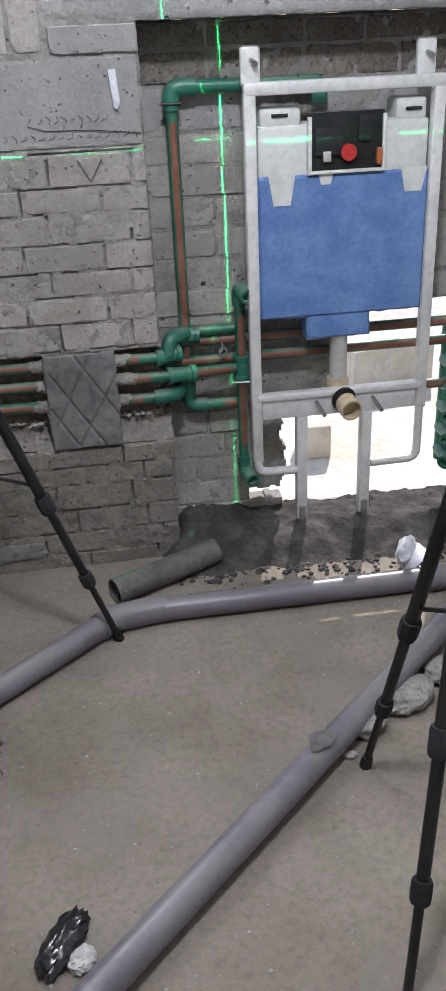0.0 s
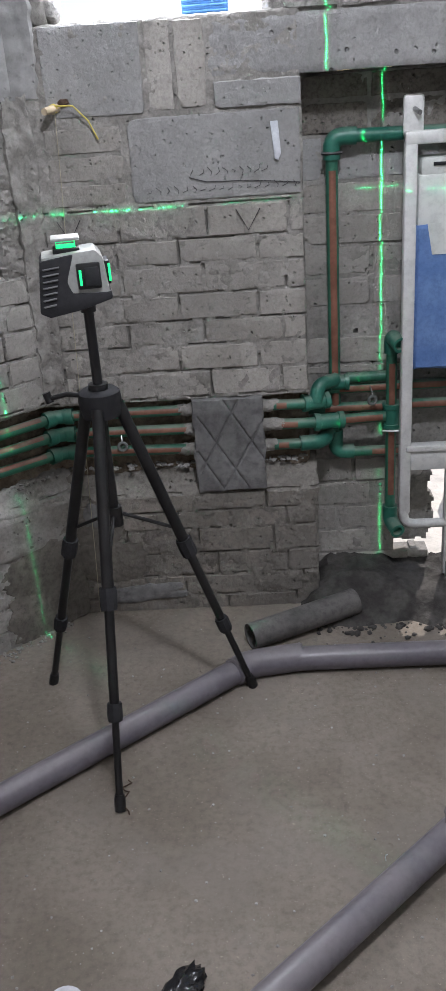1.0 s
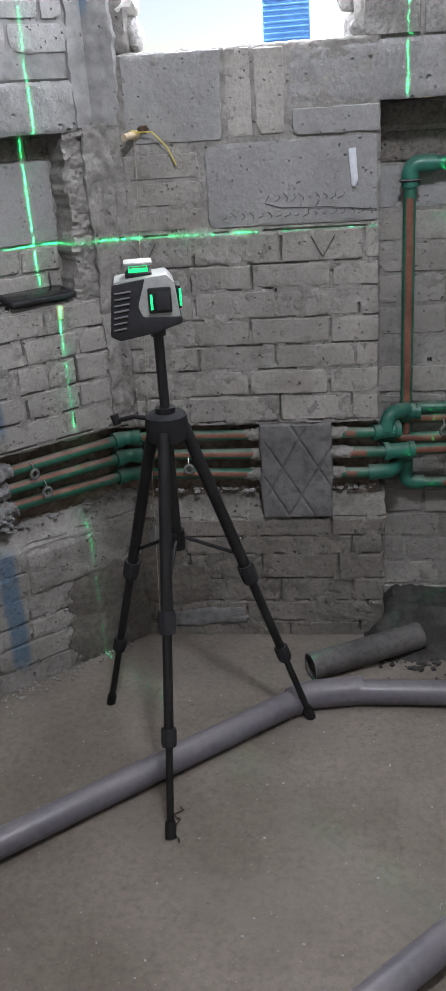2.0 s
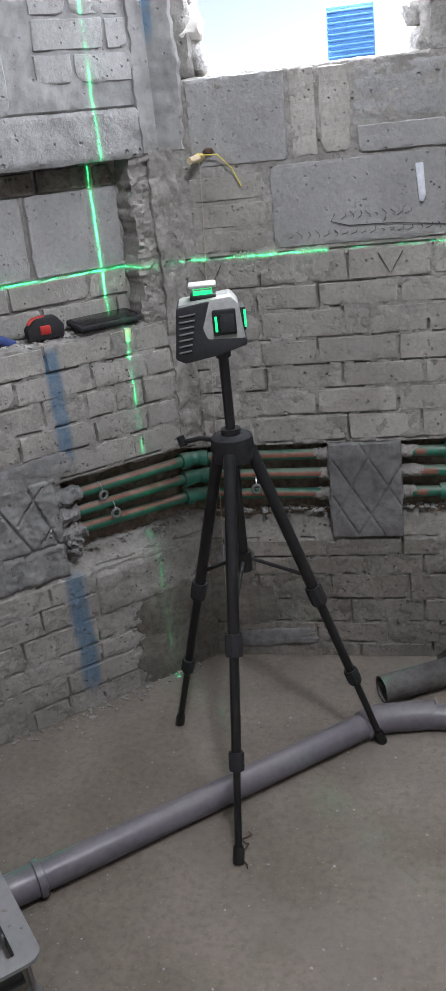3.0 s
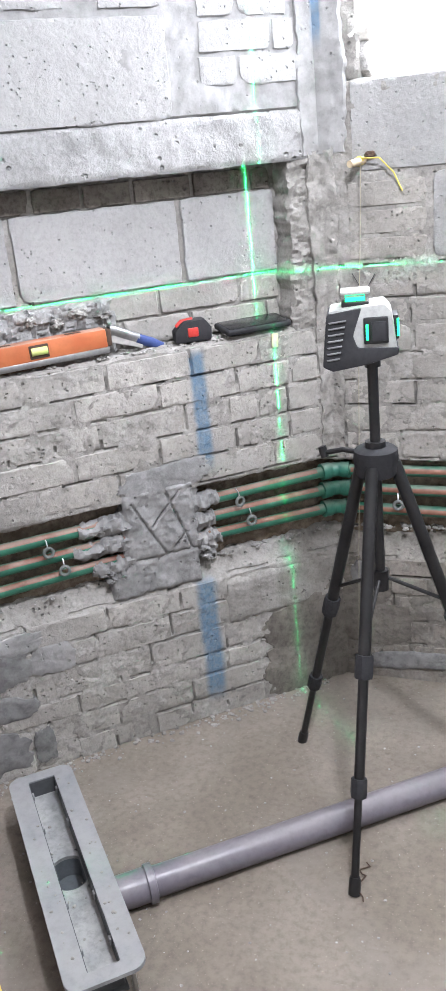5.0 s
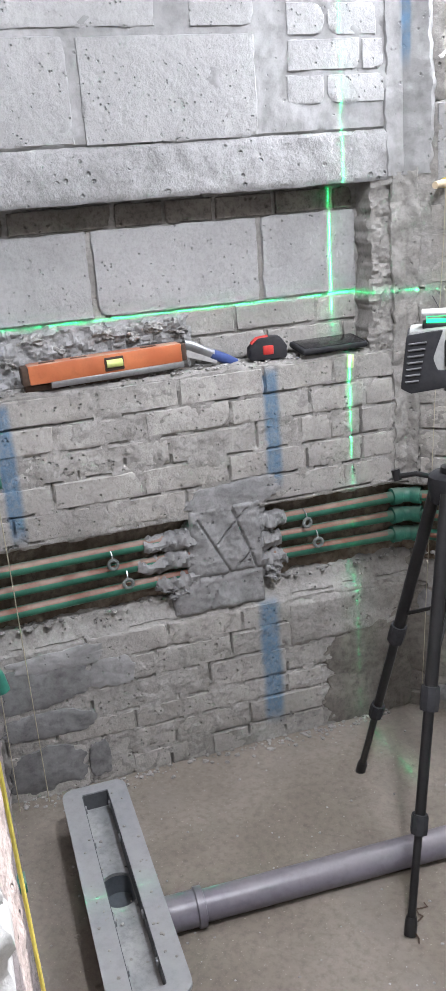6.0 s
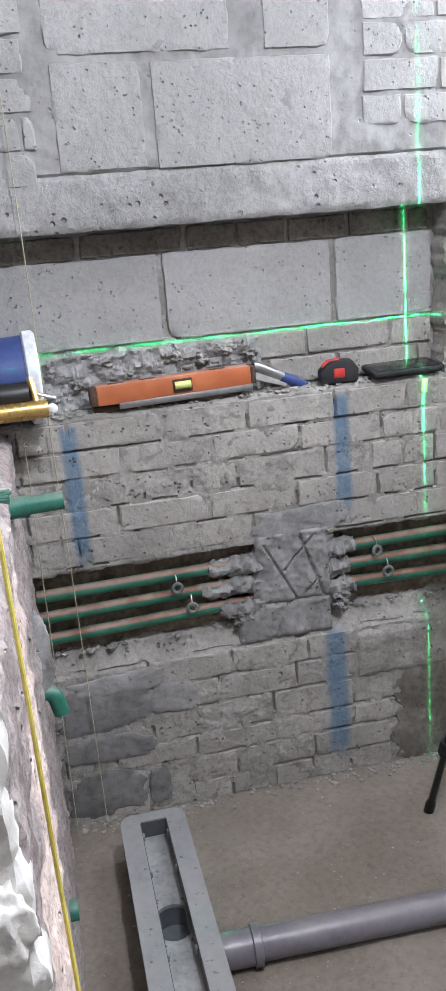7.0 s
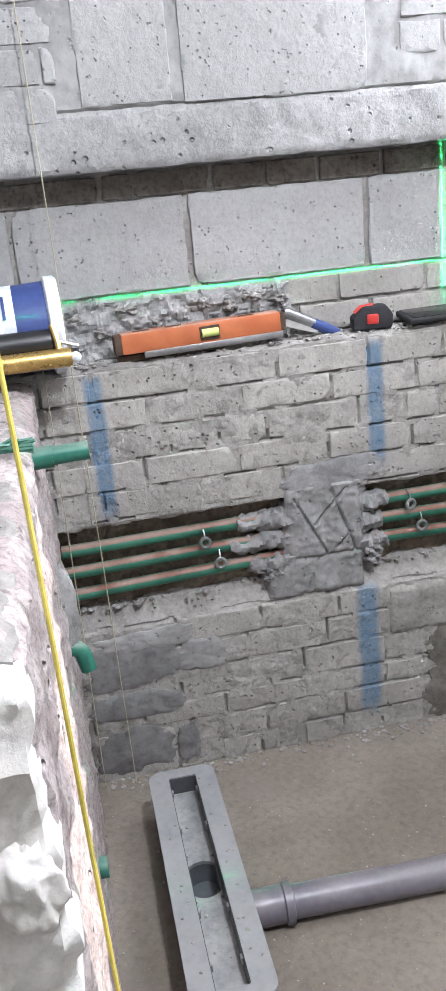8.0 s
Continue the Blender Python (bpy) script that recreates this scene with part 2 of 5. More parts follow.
M_REDPLASTIC = surface("red_plastic", (0.42, 0.03, 0.025), (0.55, 0.05, 0.04), rough=0.4, bump=0.0003)
M_STRING = surface("yellow_string", (0.55, 0.45, 0.08), (0.70, 0.58, 0.14), rough=0.8, bump=0.0006)
M_STRING_PALE = surface("pale_string", (0.30, 0.275, 0.20), (0.40, 0.37, 0.27), rough=0.8, bump=0.0006)
M_TAN = surface("tan_plastic", (0.50, 0.40, 0.27), (0.60, 0.49, 0.34), rough=0.5, bump=0.0004)
M_PALEGREY = surface("pale_grey_plastic", (0.40, 0.39, 0.37), (0.52, 0.51, 0.49), rough=0.5, bump=0.0004, dust=(0.3, 0.27, 0.24), dust_amount=0.4)
M_INK = surface("dark_marker_ink", (0.035, 0.033, 0.035), (0.06, 0.055, 0.06), rough=0.8)
M_GLOSSBLACK = surface("gloss_black_film", (0.008, 0.008, 0.009), (0.02, 0.02, 0.022), rough=0.16, fine=40.0, bump=0.002, spec=0.6)
M_FILM = surface("clear_film", (0.32, 0.31, 0.30), (0.45, 0.44, 0.43), rough=0.2, fine=40.0, bump=0.002, spec=0.6)

# dark brown for the shadow painted low in the wall corner
M_CORNER_SHADE = surface("corner_shade_coat", (0.12, 0.11, 0.095), (0.20, 0.183, 0.16), coarse=7.0, fine=60.0, bump=0.006, grain=0.6)
M_CLIP = surface("dull_grey_clip", (0.11, 0.125, 0.115), (0.19, 0.20, 0.19), rough=0.6, bump=0.0005)
M_TROUGH = surface("dusty_trough", (0.23, 0.235, 0.237), (0.33, 0.33, 0.322), rough=0.7, coarse=16.0, fine=70.0, bump=0.001, grain=0.4)
M_STUB = surface("muddy_grey_pvc", (0.085, 0.08, 0.078), (0.14, 0.13, 0.125), rough=0.7, coarse=12.0, fine=60.0, bump=0.002, grain=0.5)
M_RIB = surface("grey_rubber_edge", (0.12, 0.12, 0.125), (0.17, 0.17, 0.175), rough=0.6, bump=0.0004)


def glow(name, colour, strength):
    m = bpy.data.materials.new(name)
    m.use_nodes = True
    p = m.node_tree.nodes["Principled BSDF"]
    p.inputs["Base Color"].default_value = (*colour, 1)
    p.inputs["Emission Color"].default_value = (*colour, 1)
    p.inputs["Emission Strength"].default_value = strength
    return m


M_LASER = glow("lit_laser_prism", (0.01, 0.75, 0.22), 1.5)

# ---------------- building helpers ----------------
rnd = random.Random(7)
I4 = Matrix.Identity(4)


def wob(x, y, z, size, seed=0.0):
    """Smooth noise from about -1 to 1 with features of that size."""
    return noise.noise(Vector((x / size + seed * 7.3, y / size - seed * 3.1, z / size + seed * 1.7)))


def linked(name, bm, material, parent=None, smooth=True, m=None):
    me = bpy.data.meshes.new(name)
    bmesh.ops.recalc_face_normals(bm, faces=bm.faces)
    bm.to_mesh(me)
    bm.free()
    me.materials.append(material)
    if smooth:
        me.shade_smooth()
        me.set_sharp_from_angle(angle=radians(38))
    ob = new(name, me)
    if parent is not None:
        ob.parent = parent
    if m is not None:
        ob.matrix_basis = m
    return ob


def part(name, bm, material, parent, label="", m=None):
    """One mesh under a thing or under a part."""
    return tagged(linked(name, bm, material, parent, True, m), label)


def thing(name, label, category, m=I4, group=""):
    """An Empty that carries the parts of one thing."""
    ob = new(name)
    ob.empty_display_size = 0.05
    ob.matrix_basis = m
    return tagged(ob, label, category, group)


def mesh_thing(name, bm, material, label, category, m=I4, group="", kind=""):
    return tagged(linked(name, bm, material, None, True, m), label, category, group, kind)


def box(x0, x1, y0, y1, z0, z1, bevel=0.0, seg=2, bm=None):
    bm = bm or bmesh.new()
    made = bmesh.ops.create_cube(bm, size=1)
    bmesh.ops.scale(bm, vec=(x1 - x0, y1 - y0, z1 - z0), verts=made["verts"])
    bmesh.ops.translate(bm, vec=((x0 + x1) / 2, (y0 + y1) / 2, (z0 + z1) / 2), verts=made["verts"])
    if bevel:
        edges = list({e for v in made["verts"] for e in v.link_edges})
        bmesh.ops.bevel(bm, geom=edges, offset=bevel, segments=seg, affect="EDGES", profile=0.5)
    return bm


def tube(points, r, seg=16, bm=None, caps=True, hole=0.0, squash=None):
    """A round bar swept along points; r: one radius or one each; hole: an open bore of that radius, sunk at both ends."""
    bm = bm or bmesh.new()
    pts = [Vector(p) for p in points]
    rs = r if isinstance(r, (list, tuple)) else [r] * len(pts)
    rings, side = [], None
    for i, p in enumerate(pts):
        a, b = pts[max(i - 1, 0)], pts[min(i + 1, len(pts) - 1)]
        d = (b - a).normalized()
        if side is None:
            side = d.cross(Vector((0, 0, 1)))
            if side.length < 0.1:
                side = d.cross(Vector((1, 0, 0)))
        side = (side - d * side.dot(d)).normalized()
        up = side.cross(d)
        ring = []
        for k in range(seg):
            w = 2 * math.pi * k / seg
            ring.append(bm.verts.new(p + (side * math.cos(w) + up * math.sin(w)) * rs[i]))
        rings.append((ring, d, side, up, p))
    for (ra, *_), (rb, *_) in zip(rings, rings[1:]):
        for k in range(seg):
            bm.faces.new((ra[k], ra[(k + 1) % seg], rb[(k + 1) % seg], rb[k]))
    if caps:
        for ring, d, side, up, p in (rings[0], rings[-1]):
            sign = 1 if ring is rings[0][0] else -1
            if hole:
                inner = [bm.verts.new(p + (side * math.cos(2 * math.pi * k / seg) + up * math.sin(2 * math.pi * k / seg)) * hole) for k in range(seg)]
                deep = [bm.verts.new(v.co + d * sign * min(hole * 1.2, 0.4 * (pts[-1] - pts[0]).length)) for v in inner]
                for k in range(seg):
                    j = (k + 1) % seg
                    bm.faces.new((ring[k], ring[j], inner[j], inner[k]))
                    bm.faces.new((inner[k], inner[j], deep[j], deep[k]))
                bm.faces.new(deep)
            else:
                bm.faces.new(ring)
    return bm


def bent(a, corner, b, radius, n=6):
    """Points of a bend: from a round corner to b."""
    a, corner, b = Vector(a), Vector(corner), Vector(b)
    p, q = corner + (a - corner).normalized() * radius, corner + (b - corner).normalized() * radius
    return [a] + [p.lerp(corner, k / n).lerp(corner.lerp(q, k / n), k / n) for k in range(n + 1)] + [b]


def stripe(a, b, r, facing, half=0.55, n=5):
    """A narrow strip of a pipe's skin from a to b, on the side that faces that way."""
    a, b, facing = Vector(a), Vector(b), Vector(facing)
    d = (b - a).normalized()
    f = (facing - d * facing.dot(d)).normalized()
    g = d.cross(f)
    bm = bmesh.new()
    rows = []
    for p in (a, b):
        rows.append([bm.verts.new(p + (f * math.cos(w) + g * math.sin(w)) * rr) for rr in (r + 0.0004,) for w in [half * (2 * k / n - 1) for k in range(n + 1)]])
        rows.append([bm.verts.new(p + (f * math.cos(w) + g * math.sin(w)) * (r - 0.002)) for w in [half * (2 * k / n - 1) for k in range(n + 1)]])
    for k in range(n):
        bm.faces.new((rows[0][k], rows[0][k + 1], rows[2][k + 1], rows[2][k]))
        bm.faces.new((rows[1][k], rows[1][k + 1], rows[3][k + 1], rows[3][k]))
    for k in (0, n):
        bm.faces.new((rows[0][k], rows[1][k], rows[3][k], rows[2][k]))
    return bm


def lump(sx, sy, sz, seed, rough=0.25, sub=3):
    """An uneven clod of about that size, resting on z = 0."""
    bm = bmesh.new()
    bmesh.ops.create_icosphere(bm, subdivisions=sub, radius=0.5)
    for v in bm.verts:
        c = v.co.copy()
        k = 1 + rough * wob(*c, 0.35, seed) + rough * 0.5 * wob(*c, 0.14, seed + 3)
        v.co = Vector((c.x * k * sx, c.y * k * sy, c.z * k * sz))
    low = min(v.co.z for v in bm.verts)
    for v in bm.verts:
        v.co.z = max(v.co.z - low - 0.12 * sz, 0.0)
    return bm


def rough_face(x0, x1, z0, z1, front, back, amp=0.004, size=0.03, step=0.009, seed=1.0, ragged=0.0, fine=0.5, slope_top=0.0, round_edge=0.008, skip=None, extra=None):
    """A slab whose face (towards -y) is uneven: noise amp, edges ragged by that much, its top edge broken back by slope_top."""
    nx, nz = max(2, round((x1 - x0) / step)), max(2, round((z1 - z0) / step))
    bm = bmesh.new()
    grid = []
    for j in range(nz + 1):
        row = []
        for i in range(nx + 1):
            x, z = x0 + (x1 - x0) * i / nx, z0 + (z1 - z0) * j / nz
            y = front + amp * (wob(x, 0, z, size, seed) + fine * wob(x, 1, z, size * 0.3, seed + 2))
            edge = min(x - x0, x1 - x, z - z0, z1 - z)
            if round_edge and edge < round_edge:
                y += (round_edge - edge) ** 2 / round_edge
            if extra:
                y += extra(x, z)
            if slope_top and z1 - z < slope_top:
                y += (slope_top - (z1 - z)) * (0.8 + 0.5 * wob(x, 3, z, 0.06, seed))
            if ragged:
                if j in (0, nz):
                    z += ragged * (wob(x, 5, j, 0.05, seed) + 0.5 * wob(x, 6, j, 0.017, seed))
                if i in (0, nx):
                    x += ragged * (wob(i, 7, z, 0.05, seed) + 0.5 * wob(i, 8, z, 0.017, seed))
            row.append(bm.verts.new((x, min(y, back - 0.004), z)))
        grid.append(row)
    for j in range(nz):
        for i in range(nx):
            if skip and skip(x0 + (x1 - x0) * (i + 0.5) / nx, z0 + (z1 - z0) * (j + 0.5) / nz):
                continue
            bm.faces.new((grid[j][i], grid[j][i + 1], grid[j + 1][i + 1], grid[j + 1][i]))
    loose = [e for e in bm.edges if len(e.link_faces) == 1]
    made = bmesh.ops.extrude_edge_only(bm, edges=loose)
    for v in [g for g in made["geom"] if isinstance(g, bmesh.types.BMVert)]:
        v.co.y = back
    bmesh.ops.delete(bm, geom=[v for v in bm.verts if not v.link_faces], context="VERTS")
    return bm


def brick_mesh(w, h, deep, seed, grain=0.0018, soft=0.0022, jag=0.0034, step=0.013):
    """One brick, centred on its face, which looks towards -y: worn rounded edges, uneven outline."""
    nx, nz = max(4, round(w / step)), max(3, round(h / step))
    bm = bmesh.new()
    grid = []
    xs = [0, 0.0035 / w] + [k / nx for k in range(1, nx)] + [1 - 0.0035 / w, 1]
    zs = [0, 0.0035 / h] + [k / nz for k in range(1, nz)] + [1 - 0.0035 / h, 1]
    chip = [(rnd.choice((0, 1)), rnd.choice((0, 1)), rnd.uniform(0.002, 0.013)) for _ in range(2)]
    for b in zs:
        row = []
        for a in xs:
            x, z = (a - 0.5) * w, (b - 0.5) * h
            border = a in (0, 1) or b in (0, 1)
            y = grain * (wob(x, seed, z, 0.05) + 0.9 * wob(x, seed + 5, z, 0.018) + 0.5 * rnd.uniform(-1, 1))
            if border:
                y += soft * rnd.uniform(0.7, 1.6)
                x += (jag * wob(seed, x, z, 0.03) - 0.0015 * (1 if a == 1 else -1 if a == 0 else 0))
                z += (jag * wob(seed + 9, x, z, 0.03) - 0.0015 * (1 if b == 1 else -1 if b == 0 else 0))
            for ca, cb, size in chip:
                near = abs(a - ca) * w + abs(b - cb) * h
                if near < size * 1.6:
                    y += (size * 1.6 - near) * 0.6
                    x += (0.5 - ca) * size * 0.5
                    z += (0.5 - cb) * size * 0.4
            row.append(bm.verts.new((x, y, z)))
        grid.append(row)
    for j in range(len(zs) - 1):
        for i in range(len(xs) - 1):
            bm.faces.new((grid[j][i], grid[j][i + 1], grid[j + 1][i + 1], grid[j + 1][i]))
    loose = [e for e in bm.edges if len(e.link_faces) == 1]
    made = bmesh.ops.extrude_edge_only(bm, edges=loose)
    for v in [g for g in made["geom"] if isinstance(g, bmesh.types.BMVert)]:
        v.co.y = deep
    return bm


def lay_brick(wall, material, x0, x1, z0, z1, front=0.0, deep=0.03, tilt=0.0, name="brick", grain=0.0016):
    bm = brick_mesh(x1 - x0, z1 - z0, deep, rnd.uniform(0, 90), grain)
    return part(name, bm, material, wall, m=pose((x0 + x1) / 2, front, (z0 + z1) / 2, rnd.uniform(-0.4, 0.4), tilt + rnd.uniform(-0.6, 0.6), rnd.uniform(-0.5, 0.5)))


def lay_courses(wall, material, x0, x1, z_top, heights, length=0.205, front=0.0, first=0.0, joint=0.0065, keep=None, jitter=0.004):
    """Courses downwards from z_top, in running bond with uneven lengths."""
    z = z_top
    for row, h in enumerate(heights):
        lo = z - h
        x = x0 - ((first + 0.5 * (row % 2)) % 1.0) * length
        while x < x1 - 0.02:
            w = length * rnd.choice((1, 1, 1, 0.98, 0.62, 0.5, 1.06))
            a, b = max(x, x0), min(x + w, x1)
            if b - a > 0.03 and (keep is None or keep((a + b) / 2, (lo + z) / 2)):
                dz = rnd.uniform(-jitter, jitter) * 0.4
                lay_brick(wall, material, a + joint / 2, b - joint / 2, lo + joint / 2 + dz, z - joint / 2 + dz, front + rnd.uniform(-0.0025, 0.0025))
            x += w
        z = lo


def lay_rows(wall, material, levels, rows, front=0.0, joint=0.0045):
    """Courses between the given levels, each with its own upright joints."""
    for hi, lo, cuts in zip(levels, levels[1:], rows):
        for a, b in zip(cuts, cuts[1:]):
            dz = rnd.uniform(-0.0012, 0.0012)
            lay_brick(wall, material, a + joint / 2, b - joint / 2, lo + joint / 2 + dz, hi - joint / 2 + dz, front + rnd.uniform(-0.0022, 0.0018))


def open_joints(levels, rows, depth=0.010, half=0.0030):
    """Relief of a mortar bed: joints washed out here and there, mostly under the bricks."""
    def f(x, z):
        best = 9.0
        for k, hi in enumerate(levels):
            drift = 0.0018 * wob(x, k, 0, 0.04, 5)
            d = abs(z - hi - drift)
            if d < half and wob(x, k * 3, 0, 0.07, 7) > 0.02:
                best = min(best, d)
            if k < len(rows) and levels[k + 1] < z < hi:
                for c in rows[k]:
                    d = abs(x - c - 0.0018 * wob(z, k, c, 0.04, 9))
                    if d < half and wob(z, c * 9, k, 0.06, 8) > 0.05:
                        best = min(best, d)
        return depth * (1 - (best / half) ** 2) if best < half else 0.0
    return f


# wall frames: local x along the wall, local y into the wall, z up
AT_A = I4.copy()
AT_B = Matrix(((math.cos(PHI), -math.sin(PHI), 0, 0), (math.sin(PHI), math.cos(PHI), 0, 0), (0, 0, 1, 0), (0, 0, 0, 1)))
LEN_B = 1.105
CORNER_C = AT_B @ Vector((-LEN_B, 0, 0))
AT_C = Matrix.Translation(CORNER_C) @ AT_B.to_3x3().to_4x4() @ pose(0, 0, 0, 0, 0, 90)


def wall_root(name, m):
    ob = new(name)
    ob.matrix_basis = m
    ob.empty_display_size = 0.1
    return tagged(ob, kind="structure")

# ---------------- floor, ground, ceiling, outer walls ----------------
def floor_mesh():
    bm = bmesh.new()
    xs = np.linspace(-2.0, 2.5, 150)
    ys = np.linspace(-4.2, 0.16, 145)
    grid = [[bm.verts.new((x, y, 0.0022 * wob(x, y, 0, 0.16) + 0.0012 * wob(x, y, 0, 0.04, 2))) for x in xs] for y in ys]
    for j in range(len(ys) - 1):
        for i in range(len(xs) - 1):
            bm.faces.new((grid[j][i], grid[j][i + 1], grid[j + 1][i + 1], grid[j + 1][i]))
    return bm


tagged(linked("floor", floor_mesh(), M_FLOOR), "dusty grey-brown rough cement screed floor", kind="structure")

gm = bmesh.new()
for gx0, gx1, gy0, gy1 in ((-900, 900, -900, 900),):
    gm.faces.new([gm.verts.new(c) for c in ((gx0, gy0, -0.06), (gx1, gy0, -0.06), (gx1, gy1, -0.06), (gx0, gy1, -0.06))])
tagged(linked("ground", gm, M_OUTSIDE), "pale sunlit earth outside the house", kind="structure")

# added ceiling and closing walls, light in colour to reflect more light
tagged(linked("ceiling", box(-2.0, 2.5, -4.2, 0.30, 2.6, 2.75), M_BOUNCE), "added plain ceiling slab, pale to bounce light", kind="structure")
for wn, b in (("wall_east", (2.35, 2.5, -4.2, 0.30, 0, 2.6)), ("wall_south", (-2.0, 2.35, -4.2, -4.05, 0, 2.6)),
              ("wall_west", (-2.0, -1.85, -4.05, -0.95, 0, 2.6)), ("wall_link", (-1.85, -1.12, -1.12, -0.95, 0, 2.6))):
    tagged(linked(wn, box(*b), M_BOUNCE), "added plain rough rendered wall, pale to bounce light", kind="structure")

# ---------------- wall A: blocks, window, beam and recess ----------------
wall_a = wall_root("wall_north", AT_A)
tagged(wall_a, "grey cement brick and block wall under construction")
R_BACK = 0.14       # face of the recess
A_END = 0.672       # where the front leaf stops and the recess begins
LEVELS_A = (1.142, 1.063, 1.001, 0.928, 0.860, 0.796, 0.727, 0.655)
ROWS_A = ((0.03, 0.215, 0.433, 0.633, A_END), (0.03, 0.201, 0.358, 0.554, A_END), (0.03, 0.209, 0.416, 0.622, A_END), (0.01, 0.202, 0.348, 0.549, A_END),
          (0.03, 0.212, 0.409, 0.611, A_END), (0.03, 0.112, 0.339, 0.544, A_END), (0.03, 0.172, 0.416, 0.600, A_END))
LEVELS_AL = (0.372, 0.318, 0.262, 0.184, 0.112, 0.045, -0.02)
ROWS_AL = ((0.05, 0.340, 0.545, 0.684), (0.02, 0.235, 0.440, 0.600, 0.684), (0.0, 0.140, 0.345, 0.560, 0.686), (0.05, 0.240, 0.395, 0.600, 0.672), (0.10, 0.295, 0.500, 0.640), (0.0, 0.21, 0.42, 0.62))
part("mortar_bed", rough_face(-0.04, A_END, 0.645, 1.55, 0.0010, 0.14, 0.0042, 0.030, step=0.0042, seed=1, ragged=0.004, extra=open_joints(LEVELS_A, ROWS_A)), M_MORTAR, wall_a)
part("mortar_bed", rough_face(-0.04, A_END + 0.015, -0.02, 0.44, 0.0004, 0.14, 0.005, 0.030, step=0.0042, seed=2, ragged=0.009, slope_top=0.07, extra=open_joints(LEVELS_AL, ROWS_AL)), M_MORTAR_LOW, wall_a)
part("pipe_chase", rough_face(-0.06, A_END, 0.42, 0.66, 0.052, 0.139, 0.010, 0.035, seed=3), M_CHASE, wall_a, "dug-out brown chase for the pipes")
# left jamb side and what stands above the sill
part("mortar_bed", rough_face(-0.04, 0.105, 1.552, 2.6, 0.006, 0.14, 0.006, 0.04, seed=4, ragged=0.006), M_MORTAR, wall_a)
part("mortar_bed", rough_face(0.615, 2.35, 1.534, 2.6, 0.006, 0.14, 0.006, 0.04, step=0.014, seed=5, ragged=0.006), M_MORTAR, wall_a)
part("lintel", rough_face(0.0, 0.7, 2.25, 2.6, 0.010, 0.139, 0.004, 0.05, step=0.02, seed=6), M_BEAM, wall_a)
part("beam", rough_face(0.462, 2.35, 1.414, 1.537, 0.0, 0.16, 0.004, 0.03, seed=7, ragged=0.002, round_edge=0.005), M_BEAM, wall_a, "cast concrete beam over the recess")

part("concrete_block", brick_mesh(0.232, 0.195, 0.05, 3.3), M_BLOCK, wall_a, m=pose(0.193, -0.002, 1.449, 0, 0.5, 0))
part("brick", brick_mesh(0.062, 0.19, 0.05, 4.3), M_BRICK_A, wall_a, m=pose(0.349, -0.001, 1.450))
part("brick", brick_mesh(0.070, 0.185, 0.05, 5.3), M_BRICK_A, wall_a, m=pose(0.421, -0.003, 1.449))
part("brick", brick_mesh(0.203, 0.060, 0.10, 6.3), M_BLOCK, wall_a, m=pose(0.571, -0.008, 1.380), label="pale loose brick laid under the beam")
part("concrete_block", brick_mesh(0.408, 0.192, 0.05, 7.3), M_BLOCK, wall_a, m=pose(0.464, -0.003, 1.248))
for zc, hh in ((1.302, 0.058), (1.239, 0.056), (1.179, 0.052)):
    lay_brick(wall_a, M_BRICK_A, 0.062, 0.247, zc - hh / 2, zc + hh / 2, -0.001)
lay_rows(wall_a, M_BRICK_A, LEVELS_A, ROWS_A)
lay_rows(wall_a, M_BRICK_LOW, LEVELS_AL, ROWS_AL)
# rubble above the beam
lay_courses(wall_a, M_RUBBLE, 0.63, 1.6, 1.82, [0.095, 0.09, 0.095], 0.19, 0.0, 0.3)
# jamb stones: every second one has bright light in its plaster colour
for k in range(7):
    zc = 1.56 + 0.075 * k
    part("stone", lump(0.07, 0.09, 0.085, 20 + k, 0.35), M_LIT_PLASTER if k % 2 else M_RUBBLE, wall_a, m=pose(0.085 + rnd.uniform(-0.01, 0.012), 0.05, zc - 0.01, 0, 0, rnd.uniform(0, 90)))
for k in range(6):
    part("stone", lump(0.06, 0.10, 0.075, 40 + k, 0.35), M_RUBBLE, wall_a, m=pose(0.63 + rnd.uniform(-0.012, 0.01), 0.05, 1.53 + 0.07 * k, 0, 0, rnd.uniform(0, 90)))

# recess
OPEN_L, OPEN_R, OPEN_T, OPEN_B = 1.20, 1.62, 0.68, 0.03


def gap_behind_frame(x, z):
    """The hole knocked through the wall behind the cistern."""
    right = x > OPEN_L + 0.012 * wob(x, 0, z, 0.04, 11) and x < OPEN_R and OPEN_B < z < OPEN_T + 0.012 * wob(x, 0, z, 0.05, 12)
    low = x > 1.03 + 0.02 * wob(x, 0, z, 0.05, 13) and OPEN_B < z < 0.37 and x < OPEN_R
    slot = 0.92 < x < 1.1 and 0.085 + 0.012 * wob(x, 0, 0, 0.03, 14) < z < 0.125 + 0.01 * wob(x, 0, 0, 0.04, 15)
    peep = min((x - 0.736) ** 2 + (z - 1.372) ** 2 * 0.5, (x - 0.811) ** 2 + (z - 0.768) ** 2, (x - 0.861) ** 2 + (z - 1.102) ** 2 * 0.6,
               (x - 0.755) ** 2 * 1.0 + (z - 1.097) ** 2 * 4) < 0.0072 ** 2
    return right or low or slot or peep


part("mortar_bed", rough_face(A_END - 0.01, 2.35, -0.03, 1.414, R_BACK + 0.003, 0.20, 0.004, 0.035, step=0.0065, seed=8, skip=gap_behind_frame), M_MORTAR, wall_a)


